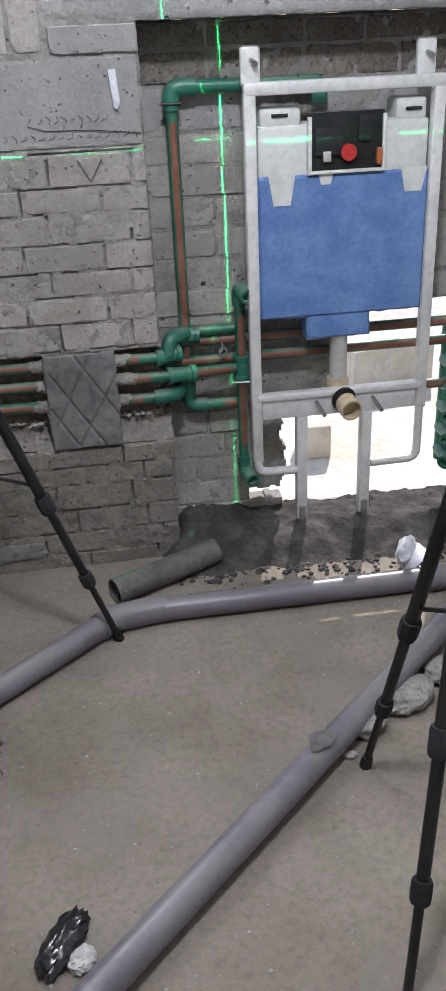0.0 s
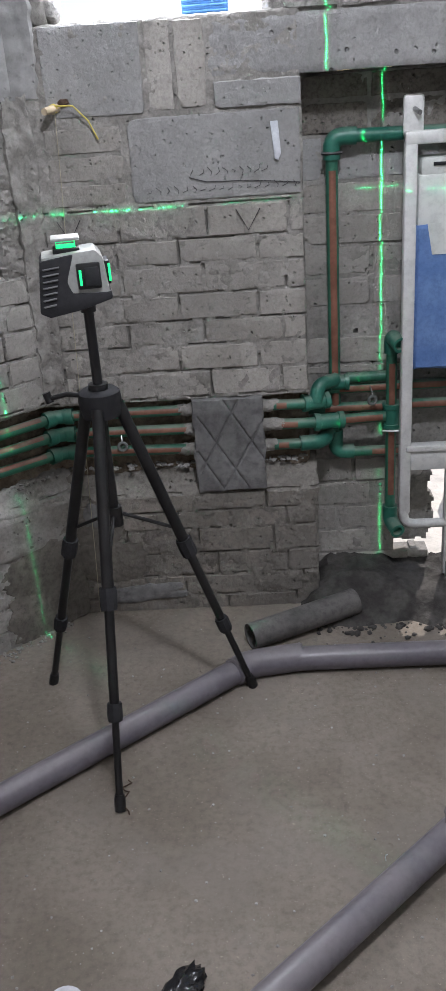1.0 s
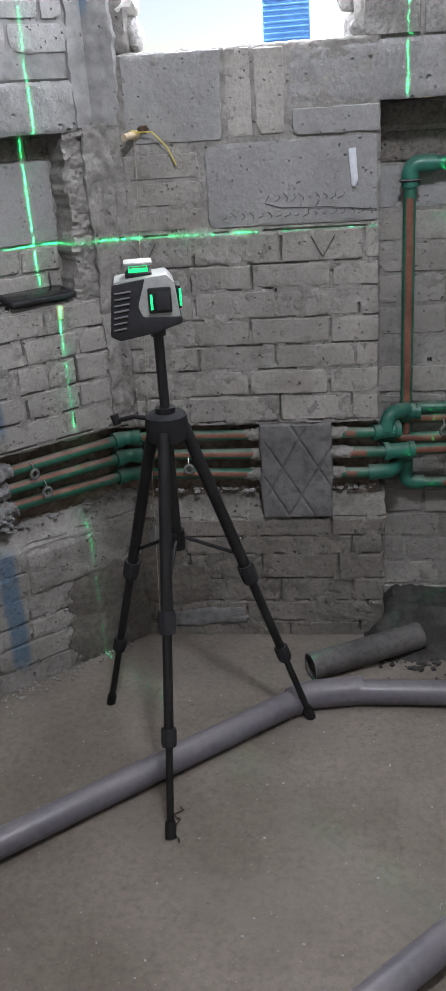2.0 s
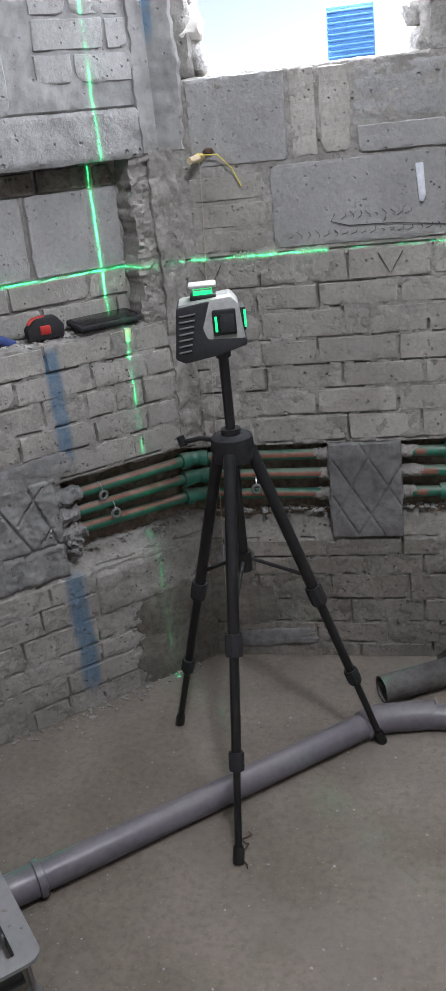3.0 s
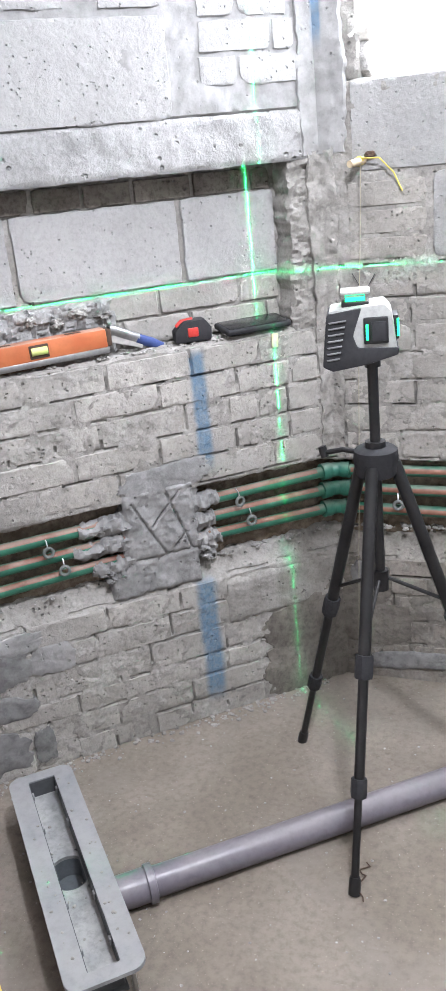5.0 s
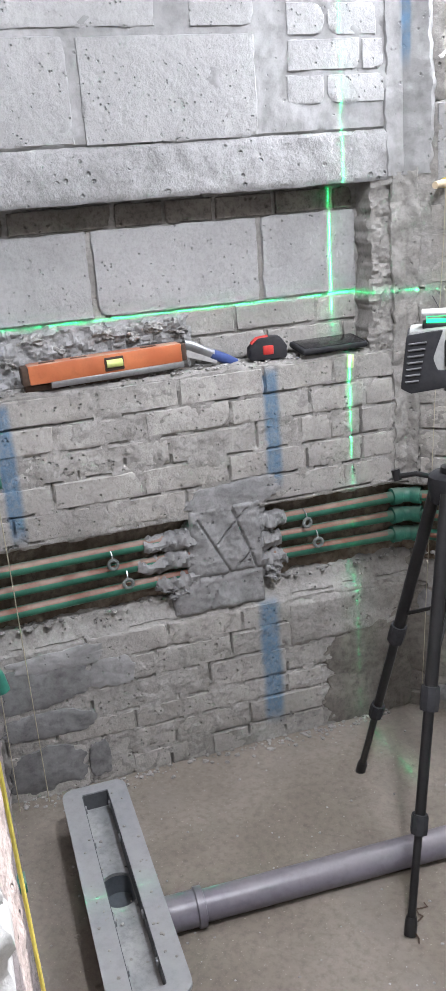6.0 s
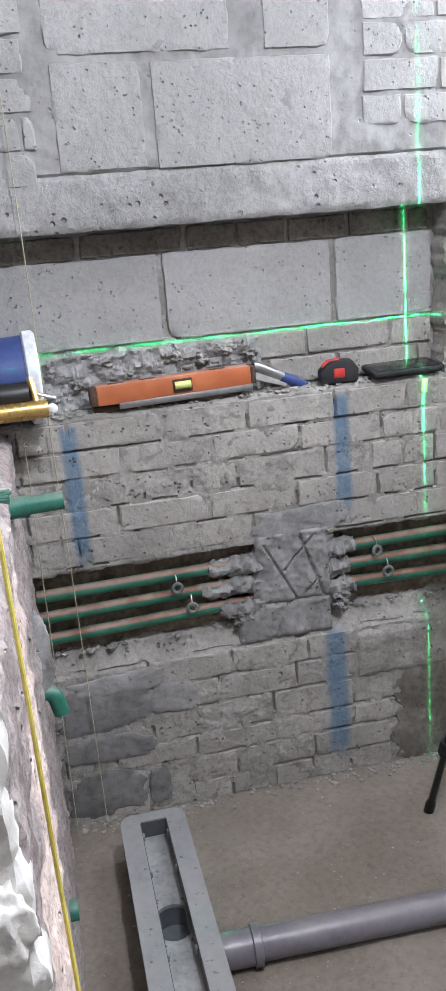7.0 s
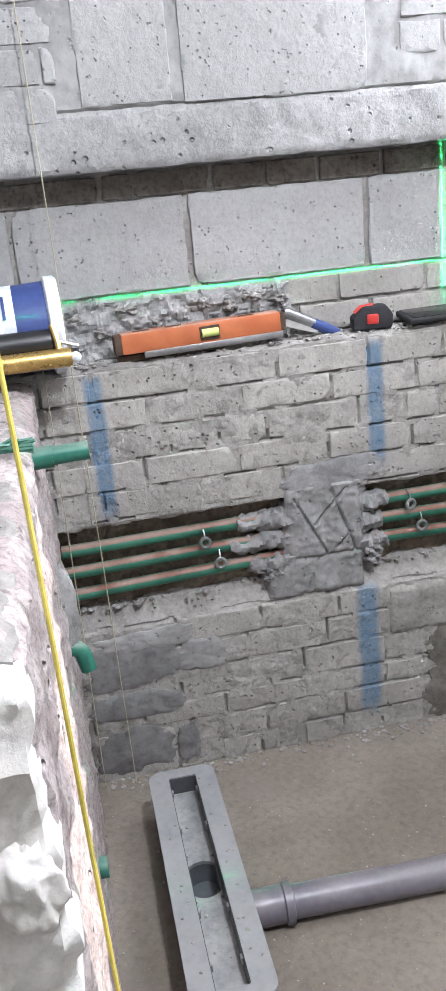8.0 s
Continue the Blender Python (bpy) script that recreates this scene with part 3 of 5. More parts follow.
def solid_there(x, z):
    return not any(gap_behind_frame(x + dx, z + dz) for dx in (-0.1, -0.05, 0, 0.05, 0.1) for dz in (-0.03, 0, 0.03)) and not (0.40 < z < 0.66)


# top courses: the shade under the beam is put into their brick colour
lay_courses(wall_a, M_SHADED_BRICK, A_END, 2.2, 1.41, [0.062, 0.078], 0.25, R_BACK, 0.3, keep=solid_there)
lay_courses(wall_a, M_BLOCK, A_END, 2.2, 1.270, [0.11], 0.3, R_BACK, 0.3, keep=solid_there)
lay_courses(wall_a, M_BRICK_A, A_END, 2.2, 1.16, [0.080] * 6 + [0.03], 0.205, R_BACK, 0.1, keep=solid_there)
lay_courses(wall_a, M_BRICK_A, A_END, 2.2, 0.40, [0.078] * 5, 0.205, R_BACK, 0.6, keep=solid_there)

# ---------------- wall B: angled wall with the niche ----------------
wall_b = wall_root("wall_northwest", AT_B)
tagged(wall_b, "angled grey cement brick and block wall with a niche")
LEN_FAR = 1.6
SHELF, NICHE_T, NICHE_D = 1.006, 1.392, 0.087
LEVELS_B = (1.002, 0.935, 0.870, 0.802, 0.735, 0.668)
ROWS_B = ((-1.095, -0.985, -0.777, -0.581, -0.372, -0.195, -0.035), (-1.095, -0.873, -0.667, -0.460, -0.259, -0.113, -0.035),
          (-1.03, -0.926, -0.831, -0.722, -0.613, -0.505, -0.400, -0.288, -0.208, -0.125, -0.035),
          (-1.095, -0.893, -0.685, -0.474, -0.273, -0.125, -0.035), (-1.095, -0.990, -0.781, -0.585, -0.370, -0.178, -0.035))
LEVELS_BL = (0.402, 0.335, 0.265, 0.188, 0.129, 0.060, -0.004)
ROWS_BL = ((-0.868, -0.665, -0.470, -0.365), (-1.09, -0.900, -0.700, -0.503, -0.330), (-1.09, -0.873, -0.657, -0.567, -0.356, -0.262),
           (-1.09, -0.970, -0.770, -0.563, -0.360, -0.258), (-1.09, -0.896, -0.670, -0.467, -0.258), (-1.09, -0.900, -0.790, -0.688, -0.578, -0.474, -0.373, -0.256))
part("mortar_bed", rough_face(-LEN_FAR, 0.03, -0.02, 0.455, 0.0006, 0.16, 0.005, 0.03, step=0.0042, seed=21, ragged=0.010, slope_top=0.06, extra=open_joints(LEVELS_BL, ROWS_BL)), M_MORTAR_B, wall_b)
part("pipe_chase", rough_face(-LEN_FAR, 0.06, 0.43, 0.67, 0.052, 0.159, 0.010, 0.035, seed=22), M_CHASE, wall_b, "dug-out brown chase for the pipes")
part("mortar_bed", rough_face(-LEN_FAR, 0.03, 0.655, SHELF, 0.0010, 0.16, 0.0042, 0.03, step=0.0042, seed=23, ragged=0.008, extra=open_joints(LEVELS_B, ROWS_B)), M_MORTAR_B, wall_b)
part("niche_back", rough_face(-LEN_FAR, -0.05, SHELF - 0.02, NICHE_T + 0.03, NICHE_D + 0.004, 0.18, 0.004, 0.04, seed=24), M_MORTAR, wall_b)
part("niche_side", rough_face(-0.085, 0.04, SHELF - 0.01, NICHE_T + 0.01, 0.010, 0.16, 0.011, 0.032, step=0.005, seed=25, ragged=0.014, fine=0.8), M_MORTAR, wall_b)
part("beam", rough_face(-LEN_FAR, -0.02, NICHE_T, 1.502, -0.001, 0.17, 0.004, 0.035, seed=26, ragged=0.003, round_edge=0.006), M_BEAM, wall_b, "cast concrete lintel over the niche")
part("mortar_bed", rough_face(-LEN_FAR, 0.03, 1.500, 2.6, 0.001, 0.17, 0.0055, 0.05, seed=27, step=0.007), M_CEMENT, wall_b)

for x0, x1, z0, z1 in ((-0.728, -0.348, 1.500, 1.706), (-0.928, -0.748, 1.506, 1.710), (-0.930, -0.558, 1.720, 1.93), (-0.488, -0.345, 1.716, 1.93)):
    part("concrete_block", brick_mesh(x1 - x0, z1 - z0, 0.05, x0 * 50), M_BLOCK, wall_b, m=pose((x0 + x1) / 2, -0.0028, (z0 + z1) / 2, 0, 0.3, 0))
lay_rows(wall_b, M_BLOCK, (1.900, 1.832, 1.762, 1.691, 1.622, 1.556), ((-0.278, -0.18, -0.045), (-0.278, -0.11, -0.045), (-0.278, -0.183, -0.060), (-0.278, -0.103, -0.045), (-0.283, -0.188, -0.043)), -0.0022)
lay_courses(wall_b, M_BLOCK, -LEN_FAR + 0.2, -0.965, 1.90, [0.070] * 6, 0.17, -0.0022, 0.6, joint=0.005)
# niche: a course with the lintel's shade in its colour, large blocks, a course of bricks on the shelf
lay_courses(wall_b, M_SHADED_BRICK, -LEN_FAR + 0.1, -0.09, NICHE_T - 0.002, [0.058], 0.235, NICHE_D - 0.004, 0.1)
for x0, x1 in ((-1.47, -1.106), (-1.098, -0.738), (-0.728, -0.338), (-0.328, -0.088)):
    part("concrete_block", brick_mesh(x1 - x0, 0.190, 0.05, x0 * 33), M_BLOCK, wall_b, m=pose((x0 + x1) / 2, NICHE_D - 0.006, 1.240, 0, 0.2, 0))
lay_rows(wall_b, M_BRICK_B, (1.140, 1.076, 1.012), ((-0.560, -0.406, -0.196, -0.088), (-0.500, -0.330, -0.130, -0.088)), NICHE_D - 0.004)
part("rubble_band", rough_face(-1.5, -0.52, SHELF + 0.0, 1.135, NICHE_D - 0.014, 0.15, 0.016, 0.028, step=0.0045, seed=28, ragged=0.01), M_BEAM, wall_b, "crumbled mortar under the niche blocks")
for k in range(10):
    part("rubble", lump(rnd.uniform(0.03, 0.06), 0.035, rnd.uniform(0.02, 0.035), 60 + k, 0.6, 4), M_RUBBLE, wall_b,
         m=pose(-1.05 + 0.056 * k, NICHE_D - 0.008, 1.06 + rnd.uniform(-0.03, 0.045), 0, 0, rnd.uniform(0, 180)))
part("shelf_bed", rough_face(-LEN_FAR, -0.085, 0.002, 0.098, 0.0, 0.03, 0.005, 0.03, seed=29, ragged=0.003), M_MORTAR, wall_b, m=pose(0, 0, SHELF + 0.004, -90))
lay_rows(wall_b, M_BRICK_B, LEVELS_B, ROWS_B)
lay_rows(wall_b, M_BRICK_B, LEVELS_BL, ROWS_BL)

# corner: cement poured between the two walls
corner = wall_root("corner_column", I4)
tagged(corner, "smooth grey cement pour filling the wall corner")


def corner_mesh(z0, z1, reach_a, reach_b, front, seed, amp):
    bm = bmesh.new()
    nz = int((z1 - z0) / 0.007)
    grid = []
    for j in range(nz + 1):
        z = z0 + (z1 - z0) * j / nz
        row = []
        ra, rb = reach_a + 0.010 * wob(1, seed, z, 0.12) + 0.006 * wob(1, seed, z, 0.025), reach_b + 0.010 * wob(2, seed, z, 0.12) + 0.006 * wob(2, seed, z, 0.025)
        for k in range(29):
            u = k / 28
            if u < 0.5:
                p = AT_B @ Vector((-rb * (1 - 2 * u), -front, z))
            else:
                p = Vector((ra * (2 * u - 1), -front, z))
            a = amp * (wob(p.x, p.y, z, 0.05, seed) + 0.5 * wob(p.x, p.y, z, 0.016, seed))
            back = 0.012 if k in (0, 28) else 0.004 if k in (1, 27) else 0
            p += Vector((0.36, -0.93, 0)).normalized() * (a - back + 0.004)
            row.append(bm.verts.new(p))
        grid.append(row)
    for j in range(nz):
        for k in range(28):
            bm.faces.new((grid[j][k], grid[j][k + 1], grid[j + 1][k + 1], grid[j + 1][k]))
    return bm


part("cement_fill", corner_mesh(1.40, 2.6, 0.072, 0.045, 0.001, 5, 0.005), M_CEMENT, corner)
part("cement_fill", corner_mesh(0.66, 1.42, 0.036, 0.035, -0.002, 8, 0.011), M_MORTAR, corner)

# ---------------- wall C: the low wall beside the camera ----------------
wall_c = wall_root("wall_southwest", AT_C)
tagged(wall_c, "low rough pinkish block wall with broken top and plastered end whitened as if lit")
C_END = -1.20
part("block_face", rough_face(C_END, 0.0, -0.02, 1.0, 0.0, 0.15, 0.009, 0.05, seed=31, step=0.010, ragged=0.012, slope_top=0.02), M_PINK, wall_c)
# plaster on the end is white for the glare of light there
part("wall_end", rough_face(0.0, 0.155, -0.02, 0.99, 0.0, 0.05, 0.016, 0.06, seed=32, step=0.010, ragged=0.012), M_LIT_PLASTER, wall_c,
     "lumpy plaster on the wall end, whitened as if strongly lit", m=pose(C_END - 0.03, 0.155, 0, 0, 0, -90))
part("wall_top", rough_face(C_END, 0.0, 0.012, 0.155, 0.0, 0.04, 0.008, 0.04, seed=33, step=0.012, ragged=0.006), M_MORTAR, wall_c, m=pose(0, 0, 0.998, -90))
for k in range(9):
    part("plaster_lump", lump(0.05, 0.07, 0.10, 80 + k, 0.3, 5), M_LIT_PLASTER, wall_c, m=pose(C_END + 0.0 + rnd.uniform(-0.03, 0.0), 0.05 + rnd.uniform(-0.03, 0.06), 0.05 + 0.1 * k, 0, 0, rnd.uniform(0, 180)))

# ---------------- water pipes in the chases ----------------
PIPE_R = 0.0145
CORNER_P = Vector((-0.008, 0.02, 0))


def at_b(s, o, z):
    """A point of wall B: s from the corner, o into the wall, z up."""
    return AT_B @ Vector((-s, o, z))


def fitting(a, b, r=0.0195, rim=0.0218):
    """A socket: a thicker sleeve with a rim at both ends."""
    a, b = Vector(a), Vector(b)
    n = [0, 0.18, 0.2, 0.8, 0.82, 1]
    return tube([a.lerp(b, k) for k in n], [rim, rim, r, r, rim, rim], 18)


for za, zc, zb, zd, ring_a in ((0.613, 0.614, 0.620, 0.604, 0), (0.558, 0.562, 0.573, 0.551, 0), (0.499, 0.508, 0.526, 0.496, 0)):
    run = thing("water_pipe", "green plastic water pipe with red stripe, dusty, in the wall chase", "pipe", group="water pipes in the chase")
    ends = [Vector((0.40, 0.02, za)), CORNER_P + Vector((0, 0, zc))]
    far = [at_b(0.42, 0.02, zb - 0.008), at_b(1.10, 0.02, zd)]
    part("pipe", tube([ends[0], ends[1]], PIPE_R), M_GREEN, run)
    part("stripe", stripe(Vector((0.345, 0.02, za)), ends[1] + Vector((0.045, 0, 0)), PIPE_R, (0, -1, 0.25), 0.42), M_RED, run, "faded red stripe")
    part("pipe", tube([ends[1], far[0], far[1]], PIPE_R), M_GREEN, run)
    side = AT_B.to_3x3() @ Vector((0, -1, 1.1))
    part("stripe", stripe(ends[1].lerp(far[0], 0.14), far[0], PIPE_R, side, 0.46), M_RED, run, "faded red stripe")
    part("stripe", stripe(far[0], far[1], PIPE_R, side, 0.46), M_RED, run, "faded red stripe")
    el = bent(ends[1] + Vector((0.040, 0, 0)), ends[1], ends[1].lerp(far[0], 0.10), 0.02)
    part("elbow", tube(el, [0.0225, 0.0225] + [0.0195] * (len(el) - 4) + [0.0225, 0.0225], 18), M_GREEN_FIT, run, "green bend fitting")


def clip(m):
    ob = thing("pipe_clip", "small grey ring clip hooked on the water pipe", "clip", m, group="pipe clips")
    bm = tube([(0.011 * math.cos(k * math.pi / 8), 0, 0.011 * math.sin(k * math.pi / 8)) for k in range(17)], 0.0042, 8)
    part("ring", bm, M_CLIP, ob)
    part("hook", tube([(0, 0, 0.010), (0, 0.004, 0.024), (0, 0.018, 0.034)], 0.0018, 6), M_STEEL, ob)
    return ob


clip(pose(0.161, -0.004, 0.526, 0, 0, 10))
for s, z in ((0.282, 0.596), (0.255, 0.538), (0.779, 0.582), (0.748, 0.527)):
    clip(AT_B @ pose(-s, -0.004, z, 0, 0, rnd.uniform(-20, 20)))


# ---------------- mortar pads over the pipes ----------------
def smear_mesh(w, h, seed, thick=0.009):
    """A trowelled skin of mortar with a torn outline, centred, its face towards -y."""
    bm = bmesh.new()
    n, rings = 72, 12
    mid = bm.verts.new((0, -thick, 0))
    last = None
    for j in range(1, rings + 1):
        ring = []
        for k in range(n):
            a = 2 * math.pi * k / n
            c, s_ = math.cos(a), math.sin(a)
            q = (abs(c) ** 4 + abs(s_) ** 4) ** -0.25
            r = q * (1 + 0.22 * wob(c, s_, 0, 0.6, seed) + 0.10 * wob(c, s_, 0, 0.15, seed) + 0.05 * wob(c, s_, 0, 0.05, seed)) * j / rings
            x, z = c * r * w / 2, s_ * r * h / 2
            y = -thick * (1 - 0.5 * (j / rings) ** 2 - 0.5 * (j / rings) ** 12) + 0.0022 * wob(x, 0, z, 0.03, seed) + 0.001 * wob(x, 0, z, 0.01, seed)
            ring.append(bm.verts.new((x, y if j < rings else 0.012, z)))
        for k in range(n):
            m_ = (k + 1) % n
            bm.faces.new((mid, ring[k], ring[m_]) if last is None else (last[k], ring[k], ring[m_], last[m_]))
        last = ring
    return bm


def scored(lines, depth=0.006, width=0.004):
    """Grooves cut along straight lines (x0, z0, x1, z1)."""
    def f(x, z):
        out = 0.0
        for x0, z0, x1, z1 in lines:
            dx, dz = x1 - x0, z1 - z0
            k = min(1, max(0, ((x - x0) * dx + (z - z0) * dz) / (dx * dx + dz * dz)))
            d = math.hypot(x - x0 - k * dx, z - z0 - k * dz)
            if d < width:
                out = max(out, depth * (1 - d / width))
        return out
    return f


pad = thing("mortar_pad", "flat grey cement pad over the pipes, scored with diagonal lines", "mortar", group="mortar pads")
LINES_A = [(0.37, 0.60, 0.50, 0.385), (0.44, 0.645, 0.55, 0.46), (0.365, 0.50, 0.43, 0.385), (0.37, 0.44, 0.48, 0.64), (0.43, 0.385, 0.545, 0.58)]
part("pad", rough_face(0.358, 0.548, 0.381, 0.648, -0.012, 0.07, 0.0016, 0.03, step=0.0032, seed=41, ragged=0.006, round_edge=0.004, extra=scored(LINES_A)), M_CEMENT_DARK, pad)

def crusted(a, b, r, seed, rough=0.5):
    """Mortar left round a pipe: an uneven sleeve from a to b."""
    a, b = Vector(a), Vector(b)
    n = 22
    bm = tube([a.lerp(b, k / n) for k in range(n + 1)], [r * (1 - 0.25 * (k / n) ** 3) for k in range(n + 1)], 16)
    for v in bm.verts:
        mid = a + (b - a) * ((v.co - a).dot(b - a) / (b - a).length_squared)
        v.co = mid + (v.co - mid) * (1 + rough * wob(*v.co, 0.016, seed) + 0.5 * rough * wob(*v.co, 0.006, seed))
    return bm


for z, dx in ((0.613, 0), (0.557, 0.012), (0.499, -0.008)):
    part("collar", crusted((0.375, 0.02, z), (0.318 + dx, 0.02, z), 0.0180, z * 9, 0.22), M_MORTAR, pad, "crumbled mortar round the pipe")
    part("collar", crusted((0.535, 0.02, z), (0.592 + dx, 0.021, z), 0.0180, z * 7, 0.22), M_MORTAR, pad, "crumbled mortar round the pipe")

pad = thing("mortar_pad", "lumpy grey cement pad over the pipes, scored crosswise", "mortar", AT_B, group="mortar pads")
LINES_B = [(-0.566, 0.652, -0.492, 0.507), (-0.482, 0.680, -0.437, 0.555), (-0.437, 0.555, -0.421, 0.499), (-0.441, 0.663, -0.516, 0.583), (-0.431, 0.551, -0.464, 0.521)]
LINES_BL = [(-0.531, 0.458, -0.554, 0.406)]
part("pad", rough_face(-0.590, -0.400, 0.498, 0.684, -0.004, 0.09, 0.007, 0.045, step=0.0036, seed=42, ragged=0.022, round_edge=0.012, extra=scored(LINES_B, 0.011, 0.0042)), M_CEMENT_PAD, pad)
part("pad", rough_face(-0.640, -0.400, 0.404, 0.505, -0.002, 0.09, 0.007, 0.05, step=0.0045, seed=43, ragged=0.020, round_edge=0.014, extra=scored(LINES_BL, 0.006, 0.004)), M_CEMENT_PAD, pad)
part("pad", smear_mesh(0.24, 0.075, 44, 0.006), M_CEMENT_PAD, pad, m=pose(-0.47, 0.0, 0.700, 0, -4, 0))
for k, (zr, zl, xr, xl) in enumerate(((0.616, 0.607, -0.335, -0.70), (0.566, 0.555, -0.350, -0.72), (0.515, 0.502, -0.335, -0.68))):
    part("collar", crusted((-0.42, 0.018, zr - 0.004), (xr, 0.018, zr), 0.0225, 3 + k, 0.6), M_CEMENT_PAD, pad, "crumbled mortar round the pipe")
    part("collar", crusted((-0.57, 0.018, zl), (xl, 0.018, zl - 0.001), 0.0225, 6 + k, 0.6), M_CEMENT_PAD, pad, "crumbled mortar round the pipe")
for k in range(22):
    part("crumb", lump(rnd.uniform(0.012, 0.034), 0.03, rnd.uniform(0.010, 0.024), 90 + k, 0.7, 3), M_CEMENT_PAD, pad,
         m=pose(rnd.choice((rnd.uniform(-0.66, -0.58), rnd.uniform(-0.40, -0.36))), rnd.uniform(0.004, 0.03), rnd.uniform(0.455, 0.49), 0, 0, rnd.uniform(-40, 40)))

# loose mortar smeared on the lower bricks of wall B near the low wall
smear = thing("mortar_smear", "grey smeared mortar patches on the lower brickwork", "mortar", AT_B)
for x0, x1, z0, z1, sd, mt in ((-1.10, -0.865, 0.245, 0.365, 51, M_CEMENT_DARK), (-1.10, -0.90, 0.015, 0.135, 52, M_CEMENT_DARK), (-0.880, -0.755, 0.262, 0.345, 53, M_CEMENT),
                               (-1.10, -0.87, 0.160, 0.235, 54, M_CEMENT_DARK), (-1.06, -0.83, 0.335, 0.390, 58, M_CEMENT), (-0.90, -0.84, 0.02, 0.12, 59, M_CEMENT_DARK)):
    part("smear", smear_mesh(x1 - x0, z1 - z0, sd, 0.007), mt, smear, m=pose((x0 + x1) / 2, 0.0, (z0 + z1) / 2, 0, rnd.uniform(-5, 5), 0))
smear = thing("mortar_smear", "dark grey smeared mortar patches at the wall foot", "mortar", AT_A)
for x0, x1, z0, z1, sd in ((0.06, 0.30, 0.03, 0.09, 55), (0.02, 0.10, 0.28, 0.36, 57)):
    part("smear", smear_mesh(x1 - x0, z1 - z0, sd), M_CEMENT_DARK, smear, m=pose((x0 + x1) / 2, 0.0, (z0 + z1) / 2, 0, rnd.uniform(-4, 4), 0))

lip = thing("mortar_lip", "pale sloping mortar lip under the pipe chase", "mortar", AT_B)
part("lip", rough_face(-0.345, 0.02, 0.262, 0.452, -0.006, 0.09, 0.004, 0.04, step=0.0055, seed=68, ragged=0.016, round_edge=0.010, slope_top=0.075), M_MORTAR, lip)
# dark skins on both walls stand in for the shadow in the corner
coat = thing("shade_coat", "dark cement skin painting the shadow low in the wall corner", "mortar", AT_B, group="damp coats")
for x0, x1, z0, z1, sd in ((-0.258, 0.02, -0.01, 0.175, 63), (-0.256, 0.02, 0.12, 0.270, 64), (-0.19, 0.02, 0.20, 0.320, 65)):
    part("coat", smear_mesh(x1 - x0, z1 - z0, sd, 0.006), M_CORNER_SHADE, coat, m=pose((x0 + x1) / 2, 0.0, (z0 + z1) / 2))
coat = thing("shade_coat", "dark cement skin painting the shadow low in the wall corner", "mortar", AT_A, group="damp coats")
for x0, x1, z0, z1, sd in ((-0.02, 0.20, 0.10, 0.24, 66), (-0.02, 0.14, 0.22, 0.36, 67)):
    part("coat", smear_mesh(x1 - x0, z1 - z0, sd, 0.006), M_CORNER_SHADE, coat, m=pose((x0 + x1) / 2, 0.0, (z0 + z1) / 2))

# ---------------- pipework in the recess ----------------
riser = thing("riser_pipework", "green plastic pipework with tees and elbows, strapped in the recess", "pipework")


def green_run(a, b, r=PIPE_R, face=(0, -1, 0.1), lo=0.06, hi=0.06):
    a, b = Vector(a), Vector(b)
    part("pipe", tube([a, b], r), M_GREEN, riser)
    n = (b - a).length
    part("stripe", stripe(a.lerp(b, min(0.4, lo / n)), b.lerp(a, min(0.4, hi / n)), r, face, 0.58), M_RED, riser, "faded red stripe")


green_run((0.749, 0.105, 0.46), (0.749, 0.105, 1.25), 0.0155)
bm = tube(bent((0.749, 0.105, 1.215), (0.749, 0.105, 1.268), (0.81, 0.105, 1.267), 0.03), 0.0215, 18)
part("elbow", bm, M_GREEN_FIT, riser, "green elbow fitting")
part("pipe", tube([(0.80, 0.105, 1.267), (1.10, 0.105, 1.262)], 0.0165), M_GREEN_FIT, riser)
part("elbow", tube(bent((1.07, 0.105, 1.262), (1.125, 0.105, 1.262), (1.125, 0.105, 1.215), 0.02), 0.0205, 18), M_GREEN_FIT, riser)
part("elbow", tube(bent((0.749, 0.105, 0.50), (0.749, 0.105, 0.435), (0.80, 0.105, 0.433), 0.025), 0.021, 18), M_GREEN_FIT, riser, "green elbow fitting")
part("tie", tube([(0.722, 0.085, 1.232), (0.749, 0.086, 1.230), (0.772, 0.088, 1.231)], 0.004, 8), M_BLACK, riser, "black cable tie")
for z, x0 in ((0.622, 0.70), (0.566, 0.66), (0.433, 0.79)):
    green_run((x0, 0.10, z), (1.62, 0.10, z))
green_run((0.53, 0.02, 0.613), (0.665, 0.022, 0.611))
green_run((0.53, 0.02, 0.558), (0.70, 0.022, 0.555))
green_run((0.53, 0.02, 0.499), (0.67, 0.022, 0.497))
part("tee", fitting((0.655, 0.025, 0.611), (0.725, 0.05, 0.609), 0.021, 0.024), M_GREEN_FIT, riser)
part("tee", tube(bent((0.69, 0.03, 0.611), (0.70, 0.04, 0.655), (0.75, 0.08, 0.655), 0.02), 0.019, 16), M_GREEN_FIT, riser)
part("tee", fitting((0.685, 0.025, 0.555), (0.765, 0.04, 0.553), 0.021, 0.024), M_GREEN_FIT, riser)
green_run((0.76, 0.04, 0.553), (0.88, 0.05, 0.553), 0.0145, lo=0.01, hi=0.01)
part("cap", tube(bent((0.645, 0.022, 0.497), (0.71, 0.03, 0.497), (0.725, 0.09, 0.500), 0.03), 0.021, 16), M_GREEN_FIT, riser)
part("coupling", fitting((0.725, 0.085, 0.645), (0.785, 0.085, 0.645), 0.0205, 0.023), M_GREEN_FIT, riser)
